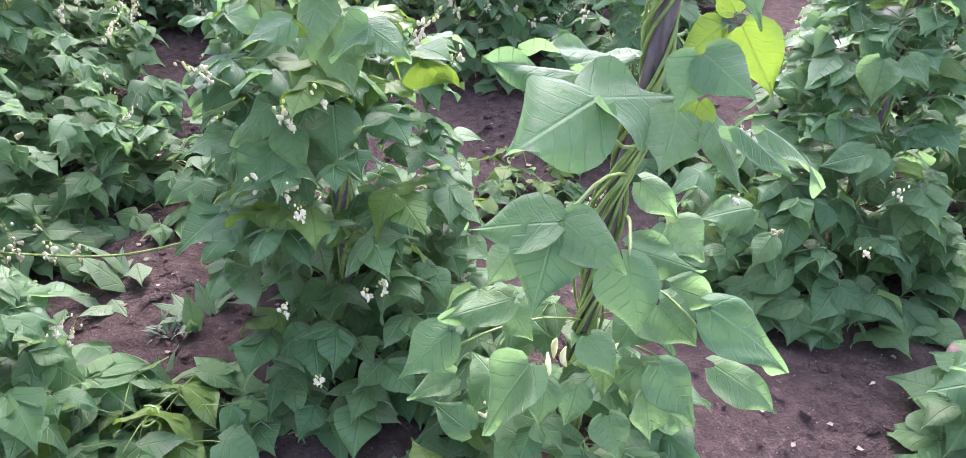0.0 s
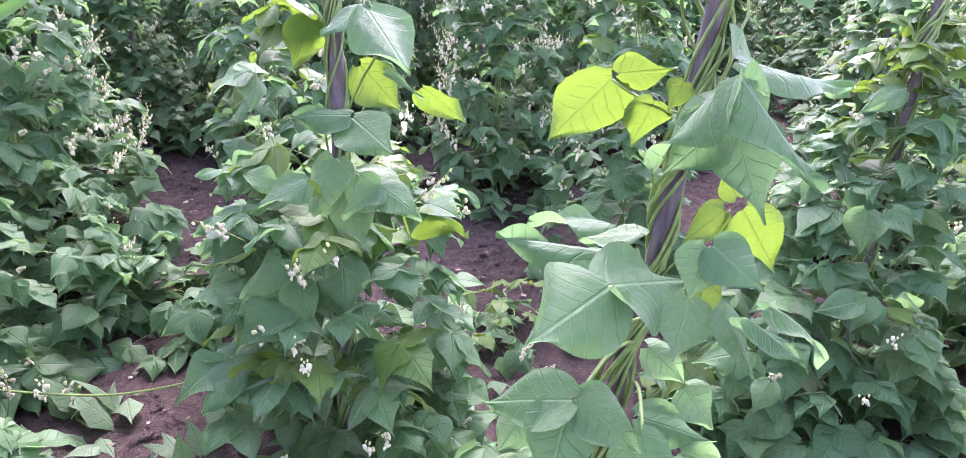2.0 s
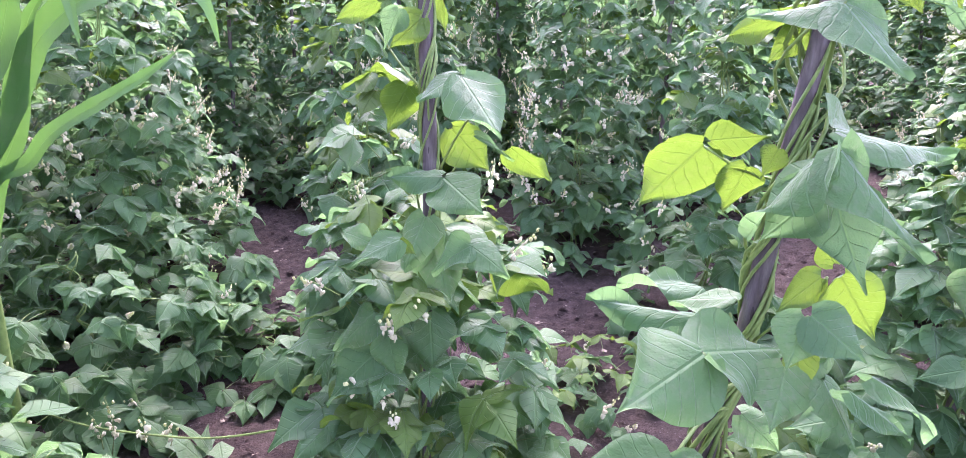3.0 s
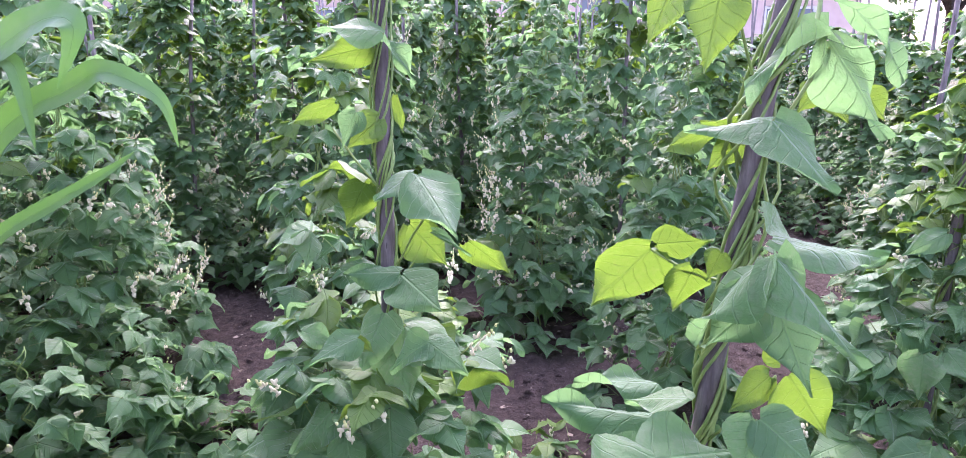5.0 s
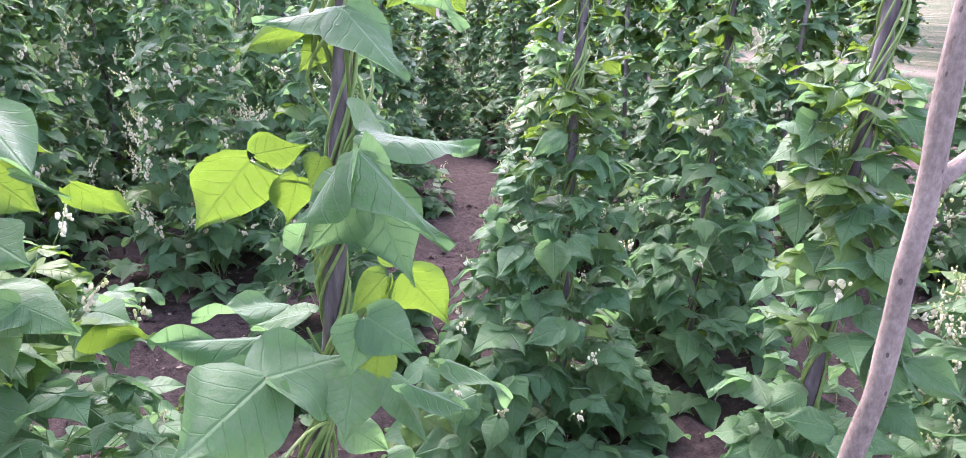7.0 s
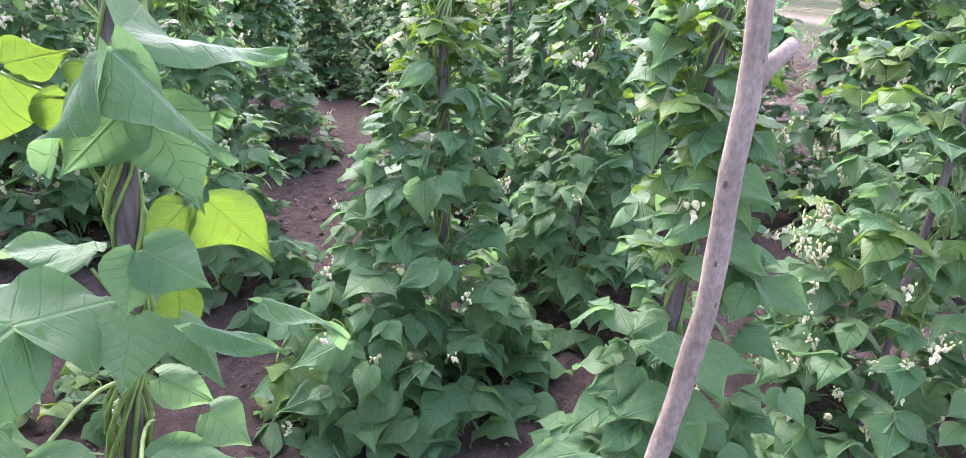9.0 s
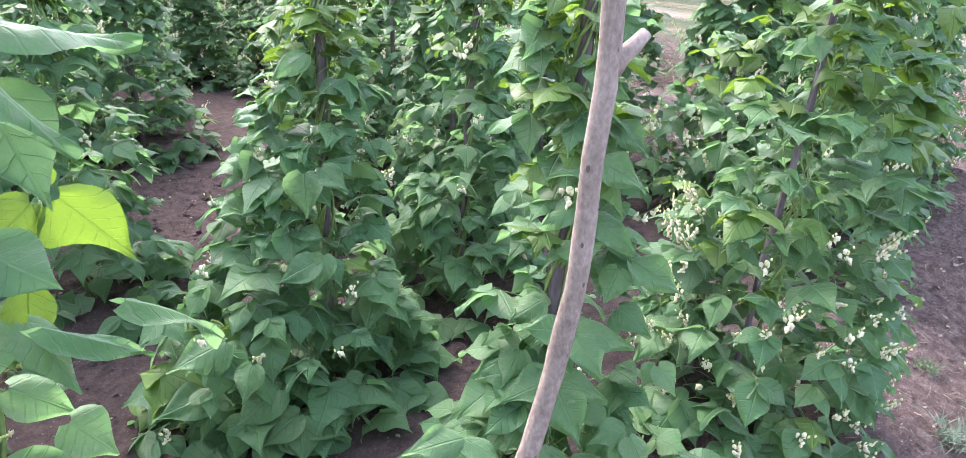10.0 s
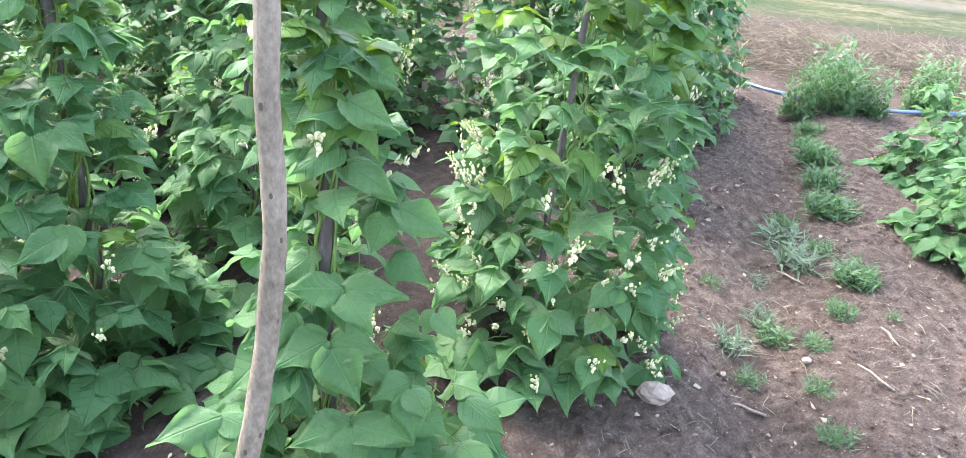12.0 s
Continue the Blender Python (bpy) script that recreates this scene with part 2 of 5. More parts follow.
# ---- mesh helpers ----
class Build:
    """Collects vertices, faces, UVs and material slots of one mesh."""

    def __init__(self, *mats):
        self.v, self.f, self.uv, self.m, self.mats = [], [], [], [], mats

    def add(self, verts, faces, uvs=None, slot=0):
        n = len(self.v)
        self.v += [tuple(p) for p in verts]
        self.uv += [tuple(p) for p in (uvs or [(0.25, 0.5)] * len(verts))]
        self.f += [tuple(i + n for i in f) for f in faces]
        self.m += [slot] * len(faces)

    def tube(self, pts, radii, sides=5, slot=0):
        pts = [Vector(p) for p in pts]
        verts, faces = [], []
        for k, p in enumerate(pts):
            d = (pts[min(k + 1, len(pts) - 1)] - pts[max(k - 1, 0)]).normalized()
            a = d.cross(Vector((0.3, 0.9, 0.2))).normalized()
            b = d.cross(a)
            for s in range(sides):
                w = 2 * math.pi * s / sides
                verts.append(p + radii[k] * (math.cos(w) * a + math.sin(w) * b))
        for k in range(len(pts) - 1):
            for s in range(sides):
                t = (s + 1) % sides
                faces.append((k * sides + s, k * sides + t, (k + 1) * sides + t, (k + 1) * sides + s))
        faces.append(tuple(range(sides))[::-1])
        faces.append(tuple((len(pts) - 1) * sides + s for s in range(sides)))
        self.add(verts, faces, None, slot)

    def blob(self, c, r, slot=0, rng=None, rough=0.2, squash=(1, 1, 1), rings=4, sides=6):
        verts, faces = [], []
        for i in range(rings + 1):
            a = math.pi * i / rings
            for s in range(sides):
                w = 2 * math.pi * s / sides
                k = r * (1 + (rng.uniform(-rough, rough) if rng else 0))
                if i in (0, rings):
                    k = r
                verts.append((c[0] + k * squash[0] * math.sin(a) * math.cos(w), c[1] + k * squash[1] * math.sin(a) * math.sin(w), c[2] + k * squash[2] * math.cos(a)))
        for i in range(rings):
            for s in range(sides):
                t = (s + 1) % sides
                faces.append((i * sides + s, (i + 1) * sides + s, (i + 1) * sides + t, i * sides + t))
        self.add(verts, faces, None, slot)

    def mesh(self, name, smooth=True):
        me = bpy.data.meshes.new(name)
        me.from_pydata(self.v, [], self.f)
        for mat in self.mats:
            me.materials.append(mat)
        layer = me.uv_layers.new(name="UVMap")
        loops = np.empty(len(me.loops), np.int32)
        me.loops.foreach_get("vertex_index", loops)
        layer.data.foreach_set("uv", np.array(self.uv, np.float32)[loops].ravel())
        me.polygons.foreach_set("material_index", np.array(self.m, np.int32))
        me.polygons.foreach_set("use_smooth", np.full(len(me.polygons), smooth))
        me.update()
        return me


def child(name, mesh, parent, m=None, label="", kind=""):
    ob = new(name, mesh)
    ob.parent = parent
    if m is not None:
        ob.matrix_basis = m
    return tagged(ob, label, kind=kind)


def thing(name, place, label, category, group="", kind="", mesh=None, turn=0.0):
    ob = new(name, mesh)
    ob.matrix_basis = pose(*place, 0, 0, turn)
    return tagged(ob, label, category, group, kind)


# ---- leaf shapes ----
def blade(rng, length=0.10, wide=0.44, nx=2, ny=6, skew=0.0, fold=0.25, droop=0.25, wave=0.05, tip=1.0, broad=False, quilt=0.0):
    """One leaflet along +y from the origin: broad base, drawn-out tip, folded at the midrib, wavy rim."""
    verts, faces, uvs = [], [], []
    ph, ph2 = rng.uniform(0, 6), rng.uniform(0, 6)
    knots = ((0.0, 0.20), (0.04, 0.62), (0.10, 0.90), (0.20, 1.0), (0.32, 0.97), (0.46, 0.80), (0.60, 0.56), (0.74, 0.31 * tip), (0.87, 0.11 * tip), (1.0, 0.0))
    if broad:
        knots = ((0.0, 0.25), (0.04, 0.62), (0.12, 0.90), (0.25, 1.0), (0.40, 0.92), (0.55, 0.70), (0.69, 0.43), (0.82, 0.20), (0.92, 0.08), (1.0, 0.0))
    for j in range(ny + 1):
        s = (j / ny) ** 0.9
        w = np.interp(s, [k[0] for k in knots], [k[1] for k in knots]) * wide * length
        back = 0.10 * length * max(0.0, 1 - s * 7)
        for i in range(-nx, nx + 1):
            k = i / nx
            x = k * w * (1 + skew * (1 if k > 0 else -1) * (1 - s))
            y = s * length - back * abs(k) ** 1.5
            z = -fold * (0.85 * abs(x) + 0.15 * x * x / (0.8 * wide * length)) - droop * length * s * s
            z += wave * length * (0.5 * math.sin(7 * s + ph) * k * abs(k) + 0.55 * math.sin(5 * s + 4 * k + ph2) * k * k)
            z += quilt * length * math.sin(2 * math.pi * 6 * (s - 0.375 * abs(k) * w / length)) * abs(k) * (1.2 - abs(k)) * (1 - s)
            verts.append((x, y, z))
            uvs.append((0.5 + x / (2 * length), s))
    row = 2 * nx + 1
    for j in range(ny):
        for i in range(2 * nx):
            faces.append((j * row + i, j * row + i + 1, (j + 1) * row + i + 1, (j + 1) * row + i))
    return verts, faces, uvs


def moved(verts, m):
    return [m @ Vector(v) for v in verts]


def trifoliate(rng, mat, nx=2, ny=6, petiole=0.10, stalk=True):
    """A bean leaf of three leaflets held out flat with hanging tips; the origin is where the three meet, the petiole runs back along -y."""
    b = Build(mat, STEM)
    rise = rng.uniform(0.3, 0.8)
    if stalk:
        b.tube([(0, -petiole, -petiole * rise), (0, -petiole * 0.45, -petiole * rise * 0.3), (0, 0, 0), (0, 0.022, -0.002)], [0.0017, 0.0014, 0.0012, 0.0009], 3, 1)
    for turn, far, skew, size in ((rng.uniform(-8, 8), 0.022, 0, 1.0), (rng.uniform(70, 98), 0.004, 0.22, 0.95), (-rng.uniform(70, 98), 0.004, -0.22, 0.95)):
        v, f, u = blade(rng, 0.12 * size * rng.uniform(0.9, 1.06), rng.uniform(0.42, 0.49), nx, ny, skew, rng.uniform(-0.16, 0.34), rng.uniform(0.05, 0.48), rng.uniform(0.06, 0.18), 1.0, rng.random() < 0.12)
        dip = rng.uniform(-32, -4) if turn * turn < 100 else rng.uniform(-30, 4)
        m = pose(0, 0, 0, 0, 0, turn) @ pose(0, far, 0, dip, rng.uniform(-12, 12), 0)
        b.add(moved(v, m), f, u, 0)
    return b


rng = random.Random(7)
FINE = [trifoliate(rng, LEAF, 3, 9).mesh("leaf") for _ in range(14)]
FINE_YOUNG = [trifoliate(rng, LEAF_YOUNG, 3, 9).mesh("young_leaf") for _ in range(4)]
ROUGH = [trifoliate(rng, LEAF_FAR, 1, 4, stalk=False) for _ in range(10)]


def raceme(rng, flowers, length=0.09):
    """A stalk with buds at its tip and open white flowers lower down."""
    b = Build(STEM, PETAL, BUD)
    pts = [(0.012 * math.sin(3 * k / 5), length * 0.5 * k / 5, length * (k / 5)) for k in range(6)]
    b.tube(pts, [0.0016 - 0.0002 * k for k in range(6)], 3, 0)
    for k in range(flowers):
        s = 0.3 + 0.7 * k / flowers
        p = Vector((0.012 * math.sin(3 * s), length * 0.5 * s, length * s)) + Vector((rng.uniform(-0.013, 0.013), rng.uniform(-0.013, 0.013), rng.uniform(-0.004, 0.004)))
        if s < 0.66:
            r = rng.uniform(0.0055, 0.0085)
            b.blob(p, r, 1, rng, 0.35, (1.1, 0.42, 1.15), 3, 6)
            b.blob(p + Vector((rng.uniform(-0.007, 0.007), rng.uniform(-0.007, 0.007), -0.007)), r * 0.85, 1, rng, 0.35, (0.45, 1.1, 0.9), 3, 6)
        else:
            b.blob(p, rng.uniform(0.0035, 0.0055), 2, rng, 0.2, (0.8, 0.8, 1.2), 3, 5)
    return b


RACEMES = [raceme(rng, n, ln) for n, ln in ((5, 0.05), (6, 0.07), (8, 0.09), (4, 0.04), (10, 0.13))]
FLOWERS = [r.mesh("raceme") for r in RACEMES]


# ---- ground ----
def ground_height(x, y):
    u, v = 0.957 * x + 0.29 * y, -0.29 * x + 0.957 * y
    z = 0.012 * noise.noise((x * 1.7, y * 1.7, 0.3)) + 0.008 * noise.noise((x * 6, y * 6, 2.1))
    near = max(0.0, 1 - max(abs(x - 1.5) - 4, abs(y - 2) - 4, 0) / 3)
    if near > 0:
        c = noise.noise((x * 17, y * 17, 5.0))
        z += near * (0.016 * max(c, -0.25) + 0.016 * max(0.0, noise.noise((x * 8, y * 8, 9.0))) + 0.006 * noise.noise((x * 38, y * 38, 8.0)))
    if u < 6.6:
        z += -0.075 * math.exp(-((v + 0.36) / 0.17) ** 2) + 0.03 * math.exp(-((v + 0.78) / 0.15) ** 2)
    else:
        z += 0.10 * math.exp(-((u - 8.0) / 1.1) ** 2) + 0.02 * noise.noise((x * 3, y * 3, 1))
    return z


def axis(lo, hi, step, far):
    out, d = [lo], step
    while out[0] > -far:
        d *= 1.35
        out.insert(0, out[0] - d)
    x = lo
    while x < hi:
        x += step
        out.append(x)
    d = step
    while out[-1] < far:
        d *= 1.35
        out.append(out[-1] + d)
    return out


gb = Build(SOIL)
gx, gy = axis(-2.6, 5.2, 0.026, 400), axis(-0.6, 5.0, 0.026, 400)
gb.add([(x, y, ground_height(x, y)) for y in gy for x in gx],
       [(j * len(gx) + i, j * len(gx) + i + 1, (j + 1) * len(gx) + i + 1, (j + 1) * len(gx) + i) for j in range(len(gy) - 1) for i in range(len(gx) - 1)])
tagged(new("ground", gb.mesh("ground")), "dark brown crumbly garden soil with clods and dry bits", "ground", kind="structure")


# ---- poles ----
def pole(path, radii, mat, label, spur=None, name="bean_pole"):
    rng = random.Random(int(path[0][0] * 1000) + 17)
    base = Vector(path[0])
    pts, rad = [], []
    n = 26
    for k in range(n + 1):
        s = k / n * (len(path) - 1)
        i = min(int(s), len(path) - 2)
        p = Vector(path[i]).lerp(Vector(path[i + 1]), s - i) - base
        p += Vector((noise.noise((base.x * 9, 3, k * 0.33)), noise.noise((base.y * 9, 7, k * 0.33)), 0)) * 0.006
        pts.append(p)
        rad.append((radii[0] + (radii[1] - radii[0]) * k / n) * (1 + 0.10 * noise.noise((base.x, base.y * 5, k * 0.8))))
    b = Build(mat)
    b.tube(pts, rad, 10)
    ob = thing(name, base, label, "pole", "bean poles", mesh=b.mesh("bean_pole"))
    if spur:
        s = Build(mat)
        s.tube([Vector(p) - base for p in spur], [radii[1] * 0.95, radii[1] * 0.8, radii[1] * 0.7, radii[1] * 0.55], 9)
        child("branch_stub", s.mesh("branch_stub"), ob, label="short cut branch stub")
    return pts, rad, base


# ---- bean plants ----
def radius_at(h, height, low, high, power=1.7):
    """Half-width of a plant at the height h: bushy foot, slim column above it."""
    s = min(1.0, h / height)
    return high + (low - high) * (1 - s) ** power


def twine(rng, axis_pts, axis_rad, turns, start=0.0, end=1.0, r=0.004, mat=STEM, wild=0.012):
    """A stem that winds up a pole."""
    pts, rad = [], []
    n = int(10 * turns) + 8
    ph = rng.uniform(0, 6.3)
    for k in range(n + 1):
        s = start + (end - start) * k / n
        q = s * (len(axis_pts) - 1)
        i = min(int(q), len(axis_pts) - 2)
        c = axis_pts[i].lerp(axis_pts[i + 1], q - i)
        a = ph + 2 * math.pi * turns * k / n
        d = axis_rad[i] + r + wild * max(0.0, noise.noise((ph, s * 7, 1.0)))
        pts.append(c + Vector((math.cos(a) * d, math.sin(a) * d, 0)))
        rad.append(r * (1.0 - 0.35 * k / n))
    b = Build(mat)
    b.tube(pts, rad, 5)
    return b


def bean_plant(base, height, low, high, leaves, seed, label, flowers=6, stems=4, young=0.05, size=1.0, axis_top=None, group="bean plants", twined=None, foot=0.02, fl_low=0.15, fl_high=0.75, gap=None, bias=1.35, tilt=-12.0, stem_r=(0.0025, 0.0042), wild=0.012, fl_size=1.0, power=1.7):
    """A climbing bean whose leaves are all parts of their own."""
    rng = random.Random(seed)
    z0 = ground_height(base[0], base[1])
    root = thing("bean_plant", (base[0], base[1], z0), label, "bean plant", group)
    top = Vector(axis_top) - Vector((base[0], base[1], 0)) if axis_top else Vector((0, 0, height))
    ax = [top * (k / 12) for k in range(13)]
    for k in range(stems):
        a, r = (twined[0], twined[1]) if twined else (ax, [0.012] * 13)
        b = twine(rng, a, r, rng.uniform(2.5, 5.5), 0.0, rng.uniform(0.7, 1.0), rng.uniform(*stem_r), wild=wild)
        child("stem", b.mesh("stem"), root, Matrix.Translation(twined[2] - root.location if twined else (0, 0, 0)))
    for k in range(leaves):
        h = height * (foot + (1 - foot) * (rng.random() ** bias))
        r = radius_at(h, height, low, high, power)
        a = rng.uniform(0, 2 * math.pi)
        d = r * (rng.uniform(0.80, 1.08) if rng.random() < 0.72 else rng.uniform(0.08, 0.8))
        c = top * (h / height)
        p = Vector((c.x + d * math.cos(a), c.y + d * math.sin(a), max(0.045, h)))
        if gap and gap(p + root.location):
            continue
        new_leaf = h > height * 0.6 and rng.random() < young * 3 or rng.random() < young * 0.3
        sc = size * rng.uniform(0.6, 1.1) * (1.06 - 0.42 * h / max(height, 0.6))
        m = Matrix.Translation(p) @ pose(0, 0, 0, 0, 0, math.degrees(a) - 90 + rng.uniform(-30, 30)) @ pose(0, 0, 0, rng.uniform(-20, 26) + 0.4 * tilt, rng.uniform(-18, 18), 0) @ Matrix.Diagonal((sc, sc, sc, 1))
        child("leaf", rng.choice(FINE_YOUNG if new_leaf else FINE), root, m)
    for k in range(flowers):
        h = height * rng.uniform(fl_low, fl_high)
        r = radius_at(h, height, low, high, power) * rng.uniform(0.92, 1.15)
        a = rng.uniform(0, 2 * math.pi)
        c = top * (h / height)
        child("raceme", rng.choice(FLOWERS), root, Matrix.Translation((c.x + r * math.cos(a), c.y + r * math.sin(a), h)) @ pose(0, 0, 0, rng.uniform(-30, 10), rng.uniform(-25, 25), math.degrees(a) - 90) @ Matrix.Diagonal((fl_size, fl_size, fl_size, 1)), label="white bean flowers with yellowish buds")
    return root


def bare_front(x, y, z0):
    """True for places just on the walk's side of a pole above z0, where the wound vines lie open."""
    d = Vector((x - 0.2, y - 0.03)).normalized()
    return lambda p: p.z > z0 and abs((p.x - x) * d.y - (p.y - y) * d.x) < 0.075 and (p.x - x) * d.x + (p.y - y) * d.y < 0.0


def joined_foliage(seed, height, low, high, leaves, flowers):
    """The foliage of a plant further off, joined into one mesh."""
    rng = random.Random(seed)
    b, fl = Build(LEAF_FAR, STEM, YOUNG_FAR), Build(STEM, PETAL, BUD)
    for k in range(leaves):
        h = height * (0.02 + 0.98 * rng.random() ** 1.3)
        r = radius_at(h, height, low, high) * (1 + 0.25 * noise.noise((seed, h * 3, k % 3)))
        a = rng.uniform(0, 2 * math.pi)
        d = r * (rng.uniform(0.78, 1.1) if rng.random() < 0.75 else rng.uniform(0.06, 0.8))
        sc = rng.uniform(0.52, 0.88)
        m = Matrix.Translation((d * math.cos(a), d * math.sin(a), max(0.045, h))) @ pose(0, 0, 0, 0, 0, math.degrees(a) - 90 + rng.uniform(-30, 30)) @ pose(0, 0, 0, rng.uniform(-24, 20), rng.uniform(-18, 18), 0) @ Matrix.Diagonal((sc, sc, sc, 1))
        src = rng.choice(ROUGH)
        n = len(b.v)
        b.v += [tuple(m @ Vector(p)) for p in src.v]
        b.uv += src.uv
        b.f += [tuple(i + n for i in f) for f in src.f]
        fresh = rng.random() < (0.38 if h > 0.6 * height else 0.04)
        b.m += [2 if fresh and q == 0 else q for q in src.m]
    for k in range(flowers):
        h = height * rng.uniform(0.1, 0.75)
        r = radius_at(h, height, low, high) * rng.uniform(0.95, 1.15)
        a = rng.uniform(0, 2 * math.pi)
        m = Matrix.Translation((r * math.cos(a), r * math.sin(a), h)) @ pose(0, 0, 0, rng.uniform(-30, 10), 0, math.degrees(a) - 90)
        src = rng.choice(RACEMES)
        n = len(fl.v)
        fl.v += [tuple(m @ Vector(p)) for p in src.v]
        fl.uv += src.uv
        fl.f += [tuple(i + n for i in f) for f in src.f]
        fl.m += src.m
    return b.mesh("foliage"), fl.mesh("blossom")


HERO = []
for k in range(10):
    b = Build(LEAF)
    b.add(*blade(rng, 1.0, 0.5, 6, 30, rng.uniform(-0.12, 0.12), rng.uniform(-0.10, 0.30), rng.uniform(0.06, 0.34), rng.uniform(0.10, 0.22), 1.0, True, 0.022))
    HERO.append(b.mesh("leaflet"))
HERO_YOUNG = []
for k in range(5):
    b = Build(LEAF_YOUNG)
    b.add(*blade(rng, 1.0, 0.5, 6, 30, rng.uniform(-0.12, 0.12), rng.uniform(0.0, 0.2), rng.uniform(0.0, 0.1), rng.uniform(0.08, 0.16), 1.0, True, 0.015))
    HERO_YOUNG.append(b.mesh("leaflet"))
hero_rng = random.Random(5)


def leaflet(plant, foot, tip, wide, face, young=False, bend=None):
    """One large leaflet from foot to tip, wide as a share of its length, its upper side towards face; bend: its own fold, droop and wave."""
    foot, tip = Vector(foot), Vector(tip)
    y = tip - foot
    size = y.length
    y.normalize()
    z = Vector(face)
    if young:
        z.y = abs(z.y)      # young leaves hang with their upper side to the sun
    z = (z - z.dot(y) * y).normalized()
    x = y.cross(z)
    m = Matrix((x, y, z)).transposed().to_4x4()
    m.translation = foot - plant.location
    if bend:
        b = Build(LEAF_YOUNG if young else LEAF)
        b.add(*blade(hero_rng, 1.0, 0.5, 6, 30, hero_rng.uniform(-0.12, 0.12), *bend, 1.0, True, 0.024))
        mesh = b.mesh("leaflet")
    else:
        mesh = hero_rng.choice(HERO_YOUNG if young else HERO)
    child("leaflet", mesh, plant, m @ Matrix.Diagonal((size * wide, size, size, 1)))


def petiole(plant, a, b, sag=0.01, r=0.0022):
    """A leaf stalk between two places."""
    a, b = Vector(a) - plant.location, Vector(b) - plant.location
    bd = Build(STEM)
    bd.tube([a.lerp(b, k / 5) - Vector((0, 0, sag * math.sin(math.pi * k / 5))) for k in range(6)], [r] * 6, 5)
    child("petiole", bd.mesh("petiole"), plant)


# near plants: base x, y; height; half-width at foot and top; leaf count; flowers
pa, ra, ba = pole([(0.17, 1.02, -0.05), (0.225, 1.0, 0.75), (0.275, 1.0, 1.1), (0.31, 1.0, 1.5), (0.38, 1.0, 2.1)], (0.0155, 0.0125), POLE, "thin dark bark-covered pole with bean vines wound round it")
pb, rb, bb = pole([(-0.34, 1.5, -0.05), (-0.32, 1.48, 0.5), (-0.30, 1.47, 1.1), (-0.305, 1.48, 1.4), (-0.30, 1.48, 2.1)], (0.0175, 0.014), POLE, "dark bark-covered pole in the bean row")
pd, rd, bd = pole([(1.17, 1.95, -0.05), (1.19, 1.98, 0.6), (1.2, 2.0, 1.115), (1.235, 2.02, 1.5), (1.30, 2.04, 2.0)], (0.016, 0.012), POLE, "dark bark-covered pole in the bean row")
ps, rs, bs = pole([(1.24, 1.0, -0.05), (1.25, 1.0, 0.6), (1.262, 1.0, 1.0), (1.275, 1.0, 1.4), (1.29, 1.0, 1.9)], (0.017, 0.013), POLE, "dark bark-covered pole in the bean row")
pe, re_, be = pole([(1.98, 0.95, -0.05), (2.03, 0.95, 0.6), (2.1, 0.96, 1.0), (2.16, 0.97, 1.7)], (0.010, 0.009), POLE, "dark pole hidden in bean leaves")
pole([(0.62, 0.65, -0.05), (0.70, 0.60, 0.40), (0.772, 0.556, 0.75), (0.792, 0.547, 0.86), (0.805, 0.541, 0.98), (0.810, 0.536, 1.09), (0.810, 0.533, 1.20), (0.809, 0.531, 1.35), (0.82, 0.53, 1.75)], (0.0138, 0.0124), PALE_POLE, "bare grey weathered pole with a short side stub",
     [(0.815, 0.533, 1.235), (0.828, 0.527, 1.256), (0.840, 0.522, 1.268), (0.851, 0.519, 1.280)])

plant_a = bean_plant((0.17, 1.02), 0.55, 0.27, 0.16, 95, 11, "climbing bean with large leaves and pale pods on a thin pole", 3, 11, size=1.05, twined=(pa, ra, ba), stem_r=(0.0030, 0.0048), wild=0.045)
plant_b = bean_plant((-0.34, 1.50), 1.34, 0.33, 0.10, 410, 12, "leafy climbing bean with white flowers round a pole", 14, 9, twined=(pb, rb, bb), stem_r=(0.003, 0.0046), wild=0.02, axis_top=(-0.30, 1.48, 1.34), bias=1.35, size=1.0, young=0.12, tilt=14, power=0.65, gap=lambda p: p.z < 0.75 and p.x < -0.55 or p.z < 0.38 and p.x < -0.47 or p.z > 0.86 and (p.y < 1.45 and p.z < 0.98 or p.z > 0.98 and p.y < 1.52 and abs(p.x + 0.28) < 0.26 or p.x > -0.22 or p.z > 1.0 and p.x > -0.42))
plant_d = bean_plant((1.03, 1.87), 1.62, 0.39, 0.06, 370, 13, "bushy climbing bean, wide at its foot, round a pole", 10, 8, twined=(pd, rd, bd), stem_r=(0.0035, 0.0052), wild=0.025, axis_top=(1.245, 2.02, 1.62), size=0.97, bias=1.6, young=0.20, tilt=12, gap=bare_front(1.22, 2.0, 1.2))
plant_s = bean_plant((1.24, 1.0), 1.32, 0.25, 0.08, 165, 14, "leafy climbing bean behind the bare grey pole", 6, 8, twined=(ps, rs, bs), axis_top=(1.272, 1.0, 1.32), size=1.0, bias=1.15, young=0.12, wild=0.03, tilt=6)
plant_e = bean_plant((2.07, 0.93), 1.6, 0.34, 0.22, 430, 15, "dense bean plant in flower at the edge of the plot", 125, 4, young=0.22, fl_size=0.9, fl_low=0.05, fl_high=0.44, axis_top=(2.16, 0.97, 1.55), size=0.98, bias=1.0, tilt=8)
